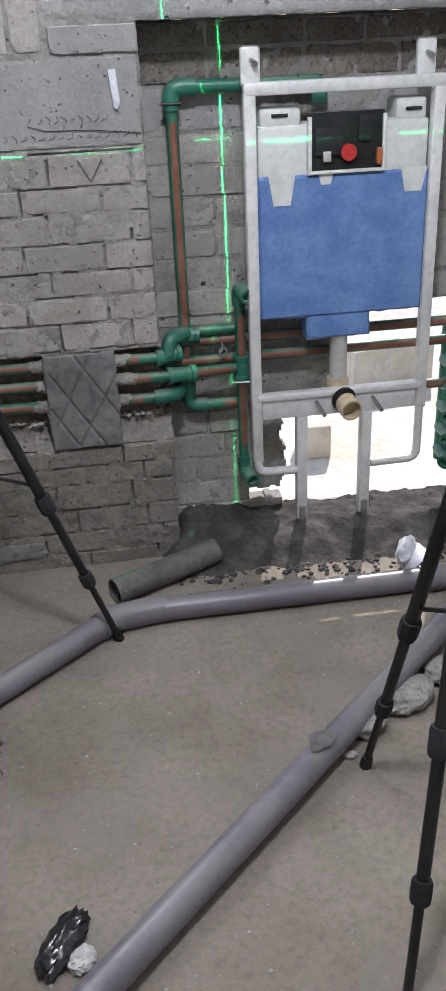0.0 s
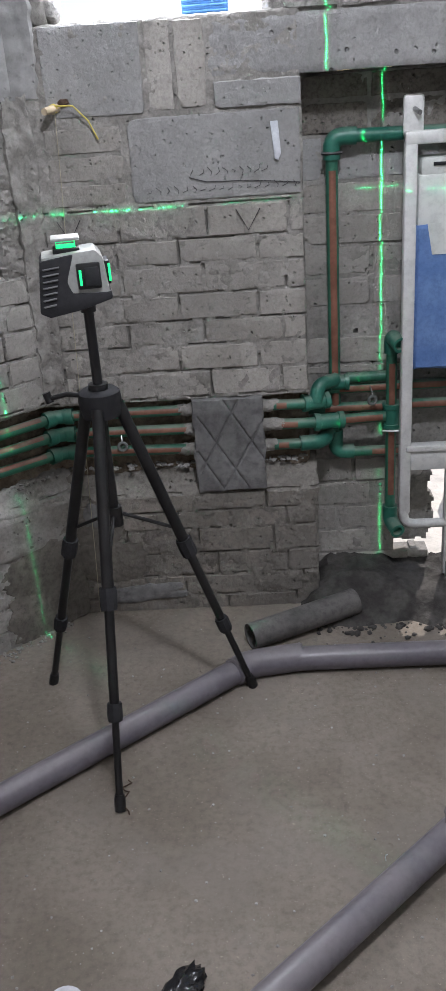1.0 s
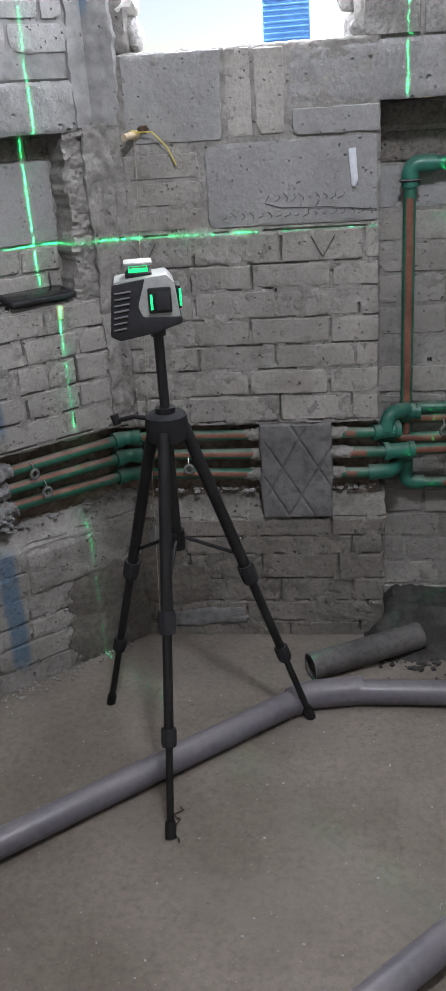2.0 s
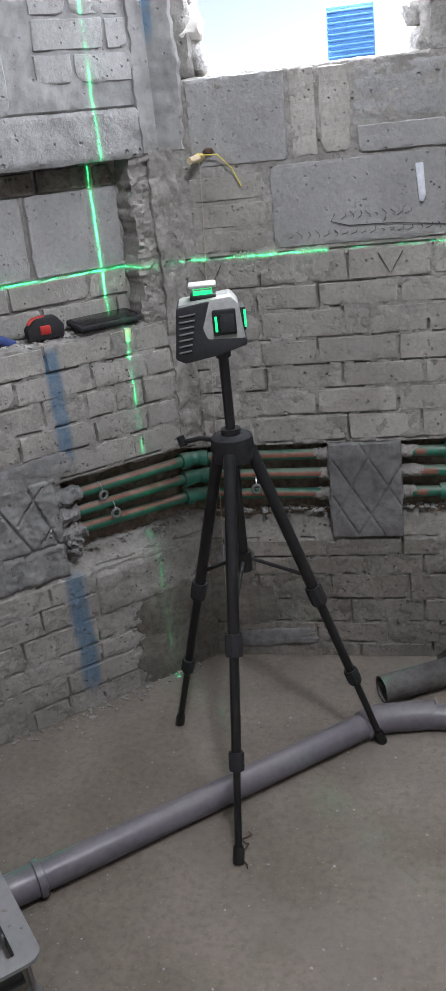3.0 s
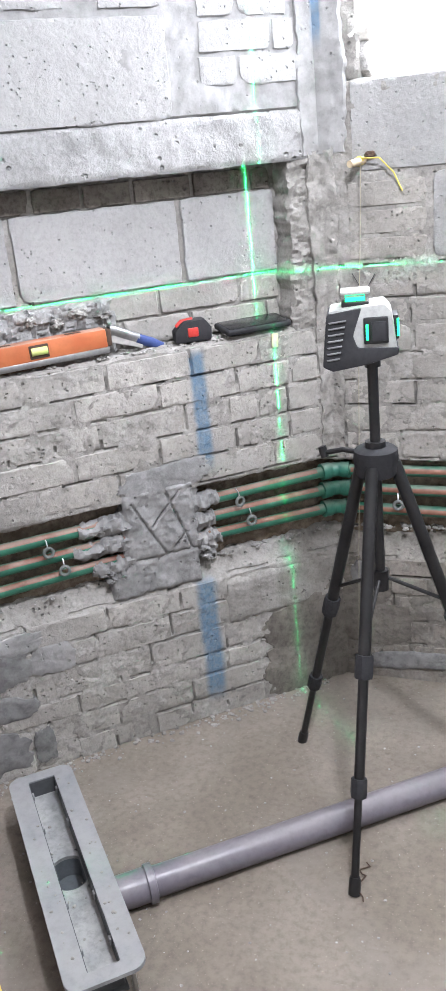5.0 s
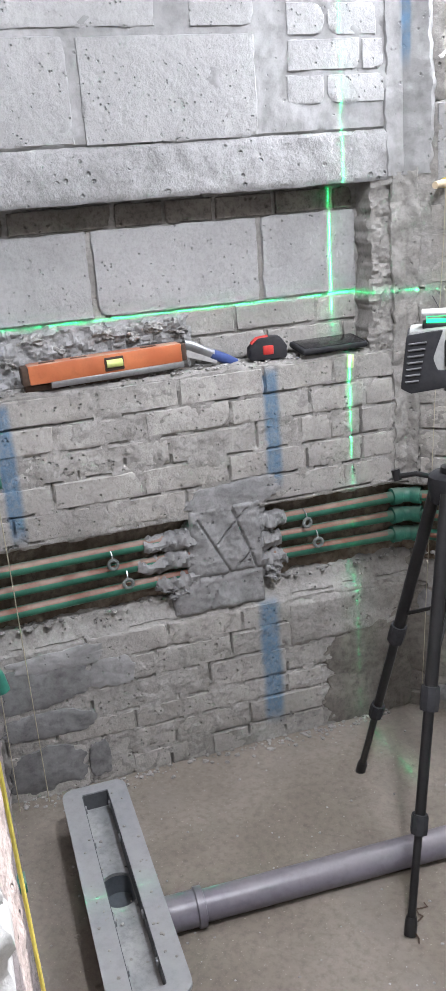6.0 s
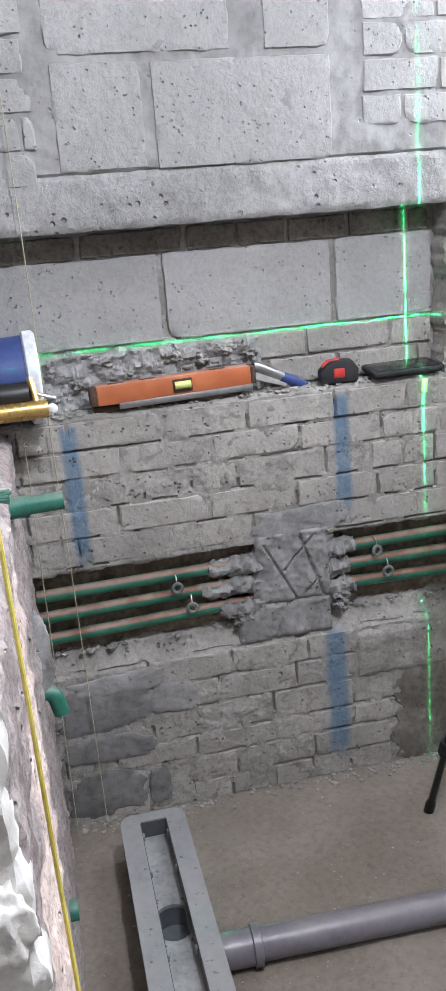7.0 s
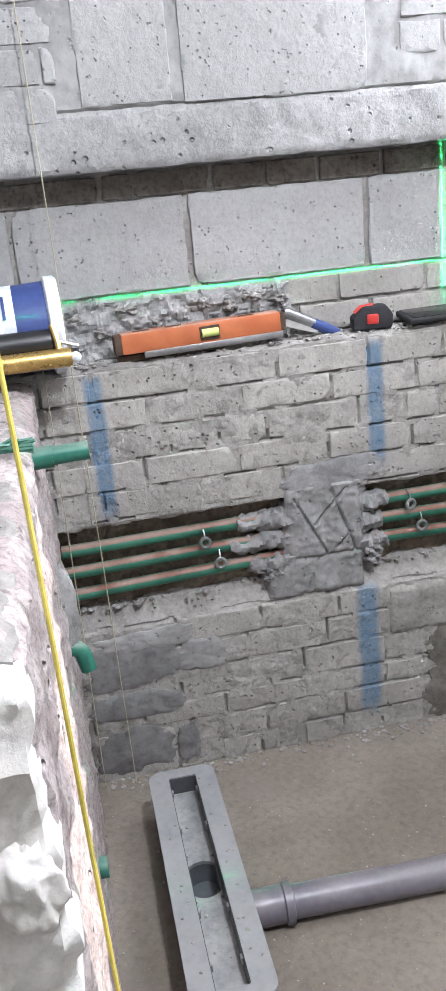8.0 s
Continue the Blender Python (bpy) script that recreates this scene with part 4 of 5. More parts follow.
part("pipe", tube([(0.78, 0.09, 0.655), (0.90, 0.09, 0.655)], 0.0145), M_GREEN, riser)
# second upright with two open outlets
green_run((0.897, 0.06, 0.255), (0.897, 0.06, 0.76), 0.0145)
part("tee", fitting((0.897, 0.06, 0.515), (0.897, 0.06, 0.585), 0.0215, 0.024), M_GREEN_FIT, riser)
for z in (0.772, 0.232):
    part("outlet", tube(bent((0.897, 0.06, z + (-0.045 if z > 0.5 else 0.045)), (0.897, 0.06, z), (0.912, 0.005, z - 0.012), 0.02), 0.021, 18, hole=0.014), M_GREEN_FIT, riser, "open green outlet elbow")
part("strap", tube([(0.87, 0.035, 0.515), (0.897, 0.035, 0.513), (0.935, 0.03, 0.515)], 0.003, 6), M_STEEL, riser, "wire strap")
clip(pose(0.845, 0.05, 0.60, 0, 0, 15))

manifold = thing("pipe_manifold", "upright of green pipe outlets beside the cistern", "pipework")
part("upright", tube([(1.525, 0.13, 0.17), (1.525, 0.13, 0.60)], 0.018), M_GREEN, manifold)
for k in range(6):
    z = 0.568 - 0.0725 * k
    part("outlet", tube(bent((1.525, 0.13, z), (1.525, 0.05, z), (1.500, 0.03, z - 0.006), 0.02), 0.0225, 16, hole=0.013), M_GREEN_FIT, manifold)

# ---------------- cistern frame ----------------
FY = 0.012
frame_ = thing("cistern_frame", "white steel wall frame with concealed blue-clad cistern", "cistern", pose(0, 0, 0))


def bar(x0, x1, z0, z1, y0=FY - 0.012, y1=FY + 0.022, bev=0.005, name="rail", mat=M_WHITE, label=""):
    return part(name, box(x0, x1, y0, y1, z0, z1, bev), mat, frame_, label)


bar(0.914, 0.944, 0.275, 1.268, name="upright")
bar(1.390, 1.420, 0.40, 1.268, name="upright")
bar(0.914, 1.420, 1.243, 1.273, y0=FY - 0.0135, y1=FY + 0.0235, name="top_rail")
bar(0.944, 1.390, 0.405, 0.470, y0=FY - 0.008, y1=FY + 0.012, bev=0.004, name="cross_plate")
bar(0.930, 1.404, 0.462, 0.480, y0=FY - 0.016, y1=FY + 0.018, bev=0.004, name="cross_rail")
part("lower_loop", tube(bent((0.929, FY, 0.285), (0.929, FY, 0.240), (1.05, FY, 0.238), 0.03), 0.013, 12), M_WHITE, frame_)
part("lower_loop", tube(bent((1.405, FY, 0.41), (1.405, FY, 0.238), (1.265, FY, 0.236), 0.03), 0.012, 12), M_WHITE, frame_)
for x in (1.058, 1.247):
    bar(x - 0.016, x + 0.016, 0.075, 0.405, name="leg")
    bar(x - 0.010, x + 0.010, 0.045, 0.12, y0=FY - 0.018, y1=FY + 0.010, name="foot_bolt", mat=M_STEEL)
for x in (0.936, 1.372):
    b = bar(x - 0.024, x + 0.024, 1.262, 1.352, y0=0.028, y1=0.034, bev=0.008, name="bracket")
    part("bolt", tube([(x, 0.036, 1.322), (x + 0.012, 0.010, 1.312)], 0.006, 10), M_STEEL, b, "steel fixing bolt")
for x in (1.098, 1.262):
    part("stud", tube([(x, 0.01, 0.448), (x + 0.012, -0.05, 0.425)], 0.0055, 10), M_STEEL, frame_, "threaded steel stud")
    part("eyelet", tube([(x - 0.035, FY - 0.0085, 0.452), (x - 0.035, FY - 0.0105, 0.452)], 0.0085, 14), M_LABEL, frame_)
part("flush_pipe", tube([(1.172, 0.05, 0.72), (1.172, 0.05, 0.49)], 0.0245, 20), M_PALEGREY, frame_, "dusty grey flush pipe")
part("flush_outlet", tube(bent((1.172, 0.05, 0.50), (1.172, 0.05, 0.448), (1.186, -0.055, 0.434), 0.03), 0.031, 20, hole=0.026), M_TAN, frame_, "tan flush outlet elbow")
part("seal_ring", tube([(1.174, -0.002, 0.452), (1.176, -0.010, 0.451)], 0.036, 20), M_BLACK, frame_, "black rubber seal ring")


tank = part("tank", box(0.948, 1.388, 0.018, 0.120, 1.00, 1.175, 0.012), M_TANK, frame_, "white plastic cistern top")
for b in ((0.955, 1.060, 0.022, 0.110, 1.165, 1.212, 0.010), (1.300, 1.380, 0.022, 0.110, 1.165, 1.222, 0.010), (1.10, 1.25, 0.022, 0.10, 1.165, 1.195, 0.006)):
    part("tank_lug", box(*b), M_TANK, tank)
for x in (1.005, 1.345):
    part("lifting_slot", tube([(x - 0.02, 0.0195, 1.196), (x + 0.02, 0.0195, 1.196)], 0.004, 8), M_RUBBER, tank)
# no real opening: a solid black plate paints the hatch's dark inside
hatch = part("hatch", box(1.072, 1.268, 0.008, 0.020, 1.062, 1.198, 0.004), M_HATCH_SHADE, frame_, "black plate as the shaded inside of the open service hatch, with valve parts")
for b, mt in (((1.072, 1.268, 0.0, 0.012, 1.056, 1.064), M_TANK), ((1.072, 1.082, 0.0, 0.012, 1.06, 1.19), M_TANK), ((1.262, 1.272, 0.0, 0.012, 1.06, 1.19), M_TANK),
              ((1.09, 1.16, -0.002, 0.01, 1.10, 1.165), M_RUBBER), ((1.20, 1.235, -0.002, 0.01, 1.13, 1.19), M_RUBBER), ((1.11, 1.13, -0.006, 0.01, 1.085, 1.11), M_PALEGREY)):
    part("valve_part", box(*b, 0.002), mt, hatch)
part("valve_disc", tube([(1.175, 0.010, 1.105), (1.175, -0.006, 1.105)], 0.020, 18), M_REDPLASTIC, hatch, "dull red valve disc")
part("valve_lever", box(1.247, 1.262, -0.005, 0.010, 1.072, 1.112, 0.003), M_ORANGE, hatch, "orange valve lever")


def foam():
    bm = rough_face(0.946, 1.392, 0.690, 1.055, 0.010, 0.118, 0.0016, 0.03, step=0.007, seed=61, ragged=0.004, round_edge=0.008)
    return bm


part("foam_jacket", foam(), M_FOAM, frame_, "blue foam insulation, scuffed")
part("foam_jacket", rough_face(1.075, 1.252, 0.625, 0.695, 0.014, 0.10, 0.0016, 0.03, step=0.007, seed=62, ragged=0.005), M_FOAM, frame_)
for x0, x1, z0 in ((0.972, 1.042, 0.985), (1.10, 1.14, 1.03), (1.315, 1.385, 1.0)):
    bm = tube([((x0 + x1) / 2, 0.0085, 1.06), ((x0 + x1) / 2, 0.0075, z0)], [(x1 - x0) / 2, (x1 - x0) / 3.2], 16)
    bmesh.ops.scale(bm, vec=(1, 0.06, 1), verts=bm.verts)
    bmesh.ops.translate(bm, vec=(0, 0.0085, 0), verts=bm.verts)
    part("tank_lobe", bm, M_TANK, frame_, "white plastic showing below the hatch")

# ---------------- earth bank at the foot of the recess ----------------


def bank():
    bm = bmesh.new()
    nx, ny = 110, 34
    grid = []
    for j in range(ny + 1):
        row = []
        for i in range(nx + 1):
            x, y = 0.63 + 1.6 * i / nx, 0.15 - 0.40 * j / ny
            front = -0.16 + 0.03 * wob(x, 0, 0, 0.12, 71) - 0.06 * max(0, (x - 1.15))
            t = max(0.0, min(1.0, (y - front) / 0.17))
            h = (0.085 - 0.022 * max(0.0, min(1.0, (x - 0.86) / 0.12))) * t * t * (3 - 2 * t) * min(1, (x - 0.62) / 0.10)
            h += (0.012 * wob(x, y, 0, 0.05, 72) + 0.008 * wob(x, y, 0, 0.02, 73)) * (0.25 + t) - 0.004
            row.append(bm.verts.new((x, y, h)))
        grid.append(row)
    for j in range(ny):
        for i in range(nx):
            bm.faces.new((grid[j][i], grid[j][i + 1], grid[j + 1][i + 1], grid[j + 1][i]))
    return bm


tagged(mesh_thing("earth_bank", bank(), M_SOIL, "dark crumbly damp earth bank along the wall foot", "earth"), kind="stuff")


def crumbs(count, place, size, seed):
    r = random.Random(seed)
    bm = bmesh.new()
    for _ in range(count):
        x, y, z = place(r)
        s = size * r.uniform(0.4, 1.5) ** 1.5
        made = bmesh.ops.create_icosphere(bm, subdivisions=1, radius=s)
        for v in made["verts"]:
            v.co = Vector((v.co.x * r.uniform(0.7, 1.3) + x, v.co.y * r.uniform(0.7, 1.3) + y, v.co.z * r.uniform(0.4, 0.8) + z + s * 0.25))
    return bm


mesh_thing("earth_crumbs", crumbs(320, lambda r: (r.uniform(0.66, 2.1), -0.13 - abs(r.gauss(0, 0.05)), 0), 0.0065, 5), M_SOIL, "dark earth crumbs scattered before the bank", "earth", kind="stuff")
mesh_thing("floor_grit", crumbs(900, lambda r: (r.uniform(-0.7, 1.6), r.uniform(-1.7, -0.05), 0), 0.0021, 6), M_RUBBLE, "fine grit scattered over the screed", "grit", kind="stuff")


def along_b(r):
    p = AT_B @ Vector((-r.uniform(0.05, 1.08), -abs(r.gauss(0, 0.022)), 0))
    return p.x, p.y, 0.0


mesh_thing("wall_foot_grit", crumbs(260, along_b, 0.0042, 7), M_MORTAR, "mortar grit along the foot of the brick wall", "grit", kind="stuff")


def on_shelf(r):
    p = AT_B @ Vector((-r.uniform(0.25, 1.05), r.uniform(0.004, 0.07), 0))
    return p.x, p.y, SHELF + 0.004


mesh_thing("shelf_grit", crumbs(240, on_shelf, 0.0045, 8), M_RUBBLE, "loose mortar grit lying on the niche shelf", "grit", kind="stuff")


def on_chase_lip(r):
    if r.random() < 0.5:
        p = AT_B @ Vector((-r.uniform(0.02, 1.08), r.uniform(0.02, 0.07), 0))
    else:
        p = Vector((r.uniform(0.0, 0.66), r.uniform(0.02, 0.07), 0))
    return p.x, p.y, 0.447


mesh_thing("chase_grit", crumbs(420, on_chase_lip, 0.0055, 9), M_RUBBLE, "broken mortar crumbs lying in the pipe chase", "grit", kind="stuff")

# ---------------- tripods ----------------
def tripod(label, cx, cy, top, feet, crank_way):
    """A light camera tripod: hub, centre column, three legs of three sections with clamps, feet and braces."""
    ob = thing("tripod", label, "tripod", pose(cx, cy, 0), group="tripods")
    part("column", tube([(0, 0, top - 0.30), (0, 0, top + 0.19)], 0.0105, 14), M_BLACK, ob)
    part("column_end", tube([(0, 0, top - 0.315), (0, 0, top - 0.27)], 0.017, 14), M_BLACK, ob)
    part("hub", tube([(0, 0, top - 0.055), (0, 0, top - 0.02), (0, 0, top - 0.002), (0, 0, top + 0.004)], [0.040, 0.046, 0.044, 0.036], 20), M_RUBBER, ob)
    part("collar", tube([(0, 0, top + 0.002), (0, 0, top + 0.016)], 0.021, 16), M_BLACK, ob)
    c = Vector(crank_way).normalized()
    handle = part("crank", tube([c * 0.035 + Vector((0, 0, top - 0.012)), c * 0.075 + Vector((0, 0, top - 0.010)), c * 0.12 + Vector((0, 0, top - 0.022))], 0.0055, 10), M_BLACK, ob)
    part("crank_knob", tube([c * 0.117 + Vector((0, 0, top - 0.030)), c * 0.124 + Vector((0, 0, top - 0.008))], 0.009, 12), M_BLACK, handle)
    for fx, fy in feet:
        foot = Vector((fx - cx, fy - cy, 0.0))
        flat = Vector((foot.x, foot.y, 0)).normalized()
        hip = flat * 0.036 + Vector((0, 0, top - 0.03))

        def at(k):
            return hip.lerp(foot, k)

        leg = part("leg", tube([at(0), at(0.47)], 0.0132, 12), M_BLACK, ob)
        part("leg_section", tube([at(0.45), at(0.75)], 0.0108, 12), M_BLACK, leg)
        part("leg_section", tube([at(0.73), at(0.985)], 0.0082, 12), M_BLACK, leg)
        part("clamp", tube([at(0.435), at(0.445), at(0.475), at(0.49)], [0.0182, 0.0192, 0.0192, 0.0182], 8), M_RUBBER, leg)
        part("clamp", tube([at(0.725), at(0.732), at(0.76), at(0.77)], [0.0160, 0.0170, 0.0170, 0.0160], 8), M_RUBBER, leg)
        part("rubber_foot", tube([at(0.958), at(0.97), at(1.0)], [0.0105, 0.0125, 0.0125], 12), M_BLACK, leg)
        part("brace", tube([flat * 0.016 + Vector((0, 0, top - 0.29)), at(0.40)], 0.0045, 8), M_BLACK, ob)
    return ob


tripod("black aluminium tripod standing over the grey drain pipe, carrying the laser", LX, LY, 0.835,
       ((0.196, -0.805), (-0.041, -0.341), (0.486, -0.388)), (-0.95, 0.25, 0))
tripod("black tripod standing beside rubble on the floor", 1.05, -1.18, 0.83, ((0.977, -0.937), (0.885, -1.466), (1.33, -1.20)), (0.6, -0.7, 0))

# ---------------- levelling laser ----------------
laser = thing("laser_level", "grey and black self-levelling laser with glowing green prisms", "laser level", pose(LX - 0.020, LY, 1.078, 0, 0, 12))


def slab(outline, y0, y1, bevel):
    bm = bmesh.new()
    f = bm.faces.new([bm.verts.new((x, y0, z)) for x, z in outline])
    made = bmesh.ops.extrude_face_region(bm, geom=[f])
    bmesh.ops.translate(bm, vec=(0, y1 - y0, 0), verts=[g for g in made["geom"] if isinstance(g, bmesh.types.BMVert)])
    bmesh.ops.bevel(bm, geom=list(bm.edges), offset=bevel, segments=2, affect="EDGES", profile=0.6)
    return bm


part("case", slab(((-0.058, 0.044), (0.046, 0.052), (0.060, 0.036), (0.068, -0.040), (-0.03, -0.050), (-0.06, -0.03)), -0.046, 0.046, 0.006), M_GREYCASE, laser)
part("grip", slab(((-0.062, 0.038), (0.004, 0.046), (-0.014, -0.006), (-0.006, -0.028), (0.071, -0.032), (0.070, -0.046), (0.010, -0.062), (-0.055, -0.072), (-0.074, -0.062)), -0.050, 0.050, 0.005), M_RUBBER, laser, "black ribbed rubber armour")
for k in range(7):
    z = 0.022 - 0.0118 * k
    lean = -0.0012 * k
    part("rib", tube([(-0.058 + lean - 0.006, -0.040, z), (-0.056 + lean, -0.0515, z), (-0.026 + lean * 2, -0.0525, z + 0.003)], 0.0018, 8), M_RIB, laser, "pale edge of rubber rib")
part("window_frame", box(0.006, 0.052, -0.0535, -0.045, -0.022, 0.028, 0.003), M_BLACK, laser)
part("window", box(0.020, 0.049, -0.0565, -0.050, -0.017, 0.020, 0.003), M_RUBBER, laser, "dark tinted emitter window")
part("prism", box(0.010, 0.015, -0.0555, -0.050, -0.014, 0.016, 0.001), M_LASER, laser, "glowing green prism")
part("window_frame", box(0.060, 0.0715, -0.030, 0.030, -0.020, 0.026, 0.002), M_BLACK, laser)
part("prism", box(0.068, 0.0725, -0.033, -0.026, -0.014, 0.020, 0.001), M_LASER, laser, "glowing green prism")
part("turret", box(-0.034, 0.018, -0.028, 0.026, 0.044, 0.0555, 0.003), M_BLACK, laser)
part("prism", box(-0.027, 0.011, -0.022, 0.020, 0.055, 0.0575, 0.0008), M_LASER, laser, "glowing green prism")
part("prism", box(-0.027, 0.011, -0.022, 0.020, 0.0665, 0.069, 0.0008), M_LASER, laser, "glowing green prism")
for x, y in ((-0.026, -0.020), (0.010, -0.020), (-0.026, 0.018), (0.010, 0.018)):
    part("prism_post", box(x - 0.0006, x + 0.0006, y - 0.0006, y + 0.0006, 0.055, 0.068), M_LASER, laser)
part("turret_cap", box(-0.036, 0.020, -0.030, 0.028, 0.0685, 0.0755, 0.003), M_GREYCASE, laser)
part("mount", tube([(0.020, -0.004, -0.075), (0.020, -0.004, -0.040)], 0.016, 16), M_BLACK, laser)

# ---------------- drain pipes on the floor ----------------
DR = 0.0318


def pvc(label, group="drain pipes"):
    return thing("drain_pipe", label, "pipe", group=group)


p1, p2 = Vector((-0.245, -0.950, DR + 0.003)), Vector((0.470, -0.346, DR + 0.001))
d1 = (p2 - p1).normalized()
run = pvc("dusty grey plastic drain pipe running from the shower channel")
part("pipe", tube([p1 - d1 * 0.08, p2 - d1 * 0.02], DR, 28), M_PVC, run)
part("socket", tube([p1 - d1 * 0.03, p1 + d1 * 0.045, p1 + d1 * 0.047, p1 + d1 * 0.062, p1 + d1 * 0.064], [DR + 0.004, DR + 0.004, DR + 0.0085, DR + 0.0085, DR], 28), M_PVC, run, "grey pipe socket with raised rim")
part("bend", tube([p2 - d1 * 0.045, p2 - d1 * 0.04, p2, p2 + Vector((0.035, 0.012, 0)), p2 + Vector((0.145, 0.030, 0)), p2 + Vector((0.148, 0.030, 0))], [DR + 0.001, DR + 0.005, DR + 0.005, DR + 0.005, DR + 0.005, DR + 0.001], 28), M_PVC, run, "grey bend socket")
run = pvc("grey plastic drain pipe lying along the earth bank")
part("pipe", tube([p2 + Vector((0.10, 0.022, 0)), (1.32, -0.324, DR + 0.001), (1.40, -0.325, DR + 0.001)], DR, 28), M_PVC, run)
part("socket", tube([(1.31, -0.324, DR + 0.001), (1.45, -0.326, DR + 0.001)], DR + 0.005, 28, hole=0.027), M_PVC, run)
run = pvc("long grey plastic drain pipe lying loose across the screed floor")
a3, b3 = Vector((0.255, -1.515, DR + 0.010)), Vector((1.60, -0.262, DR + 0.010))
part("pipe", tube([a3, b3], DR - 0.001, 28, hole=0.028), M_PVC, run)
d3 = (b3 - a3).normalized()
m3 = a3.lerp(b3, 0.455)
part("dried_mortar", lump(0.070, 0.04, 0.006, 31, 0.6), M_STUB, run, m=Matrix.Translation(m3 + Vector((0.02, 0.02, 0.031))) @ pose(0, 0, 0, 0, 0, 42))
part("scratch", tube([a3.lerp(b3, 0.375) + Vector((-0.028 * math.cos(k / 6 * 1.6 - 0.3), 0.028 * math.cos(k / 6 * 1.6 - 0.3), 0.0368 * math.sin(k / 6 * 1.6 + 0.5))) for k in range(4)], 0.0008, 6), M_LABEL, run)
for k, at3 in enumerate((0.12, 0.62)):
    mesh_thing("packing_stone", lump(0.06, 0.05, 0.018, 33 + k, 0.3), M_RUBBLE, "flat stone chip propping the loose pipe", "stone", Matrix.Translation(a3.lerp(b3, at3) - Vector((0, 0, DR + 0.010))), group="packing stones")
run = pvc("short dusty grey pipe stub coming out of the earth bank")
part("pipe", tube([(0.482, -0.222, 0.038), (0.78, -0.075, 0.045)], 0.037, 28, hole=0.033), M_STUB, run)
fit_ = thing("plastic_offcut", "broken white plastic pipe collar on the earth bank", "offcut", pose(1.335, -0.235, 0.03, 20, -30, 15))
part("collar", tube([(0, 0.035, 0), (0, -0.03, 0)], [0.043, 0.047], 20, hole=0.040), M_LABEL, fit_)
part("lip", lump(0.09, 0.05, 0.06, 36, 0.3), M_LABEL, fit_, m=pose(-0.01, 0.03, 0.02, 0, 20, 30))

# ---------------- shower channel ----------------
CH = Matrix.Translation((-0.346, -0.978, 0)) @ pose(0, 0, 0, 0, 0, -47.8)
chan = thing("shower_channel", "long grey plastic shower drain channel with open slot, dusty", "drain", CH)
CL, CW, CZ = 0.315, 0.073, 0.120


def rounded(hx, hy, r, n=6):
    out = []
    for cx, cy, a0 in ((hx - r, hy - r, 0), (-hx + r, hy - r, 90), (-hx + r, -hy + r, 180), (hx - r, -hy + r, 270)):
        out += [(cx + r * math.cos(radians(a0 + 90 * k / n)), cy + r * math.sin(radians(a0 + 90 * k / n))) for k in range(n + 1)]
    return out


def ring_mesh(outer, inner, z0, z1):
    bm = bmesh.new()
    loops = [[bm.verts.new((x, y, z)) for x, y in o] for o, z in ((outer, z0), (outer, z1), (inner, z1), (inner, z0))]
    n = len(outer)
    for a, b in zip(loops, loops[1:] + loops[:1]):
        for k in range(n):
            bm.faces.new((a[k], a[(k + 1) % n], b[(k + 1) % n], b[k]))
    return bm


part("flange", ring_mesh(rounded(CL, CW, 0.028), rounded(CL - 0.030, 0.030, 0.004), CZ - 0.008, CZ), M_DRAIN, chan)
# slot walls get a darker colour in place of the slot's shade
part("slot_wall", ring_mesh(rounded(CL - 0.028, 0.032, 0.004), rounded(CL - 0.031, 0.0285, 0.003), CZ - 0.056, CZ - 0.003), M_DRAIN_SHADED, chan, "side walls of the slot, shade put into their dark colour")


HOLE_X = -0.020
HOLE = [(0.050 * math.cos(2 * math.pi * k / 32), max(-0.0275, min(0.0275, 0.042 * math.sin(2 * math.pi * k / 32)))) for k in range(32)]


def trough():
    bm = bmesh.new()
    hx, hy, n = CL - 0.031, 0.0285, len(HOLE)
    ring = [bm.verts.new((x + HOLE_X, y, CZ - 0.050)) for x, y in HOLE]
    edge = []
    for x, y in HOLE:
        k = min(0.062 / max(abs(x), 1e-6), hy / max(abs(y), 1e-6))
        edge.append(bm.verts.new((x * k + HOLE_X, y * k, CZ - 0.048)))
    lip = [bm.verts.new((x + HOLE_X, y, CZ - 0.058)) for x, y in HOLE]
    for k in range(n):
        j = (k + 1) % n
        bm.faces.new((edge[k], edge[j], ring[j], ring[k]))
        bm.faces.new((ring[k], ring[j], lip[j], lip[k]))
    for s in (1, -1):
        bm.faces.new([bm.verts.new(c) for c in ((s * 0.060 + HOLE_X, -hy, CZ - 0.0482), (s * hx, -hy, CZ - 0.042), (s * hx, hy, CZ - 0.042), (s * 0.060 + HOLE_X, hy, CZ - 0.0482))])
    return bm


def outlet_cup():
    bm = bmesh.new()
    loops = [[bm.verts.new((x * k, y * k, z)) for x, y in HOLE] for k, z in ((1.06, CZ - 0.056), (0.98, CZ - 0.10))]
    for k in range(len(HOLE)):
        j = (k + 1) % len(HOLE)
        bm.faces.new((loops[0][k], loops[0][j], loops[1][j], loops[1][k]))
    bm.faces.new(loops[1])
    return bm


part("trough", trough(), M_TROUGH, chan, "dusty trough with round outlet")
# the cup's dark colour stands for the shade down the outlet
part("outlet_cup", outlet_cup(), M_CUP_SHADED, chan, "open outlet cup, coloured dark for the shade in it", m=pose(HOLE_X, 0, 0))
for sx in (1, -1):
    part("body", box(min(sx * 0.075, sx * (CL - 0.02)), max(sx * 0.075, sx * (CL - 0.02)), -0.036, 0.036, CZ - 0.062, CZ - 0.054, 0.002), M_DRAIN_SHADED, chan)
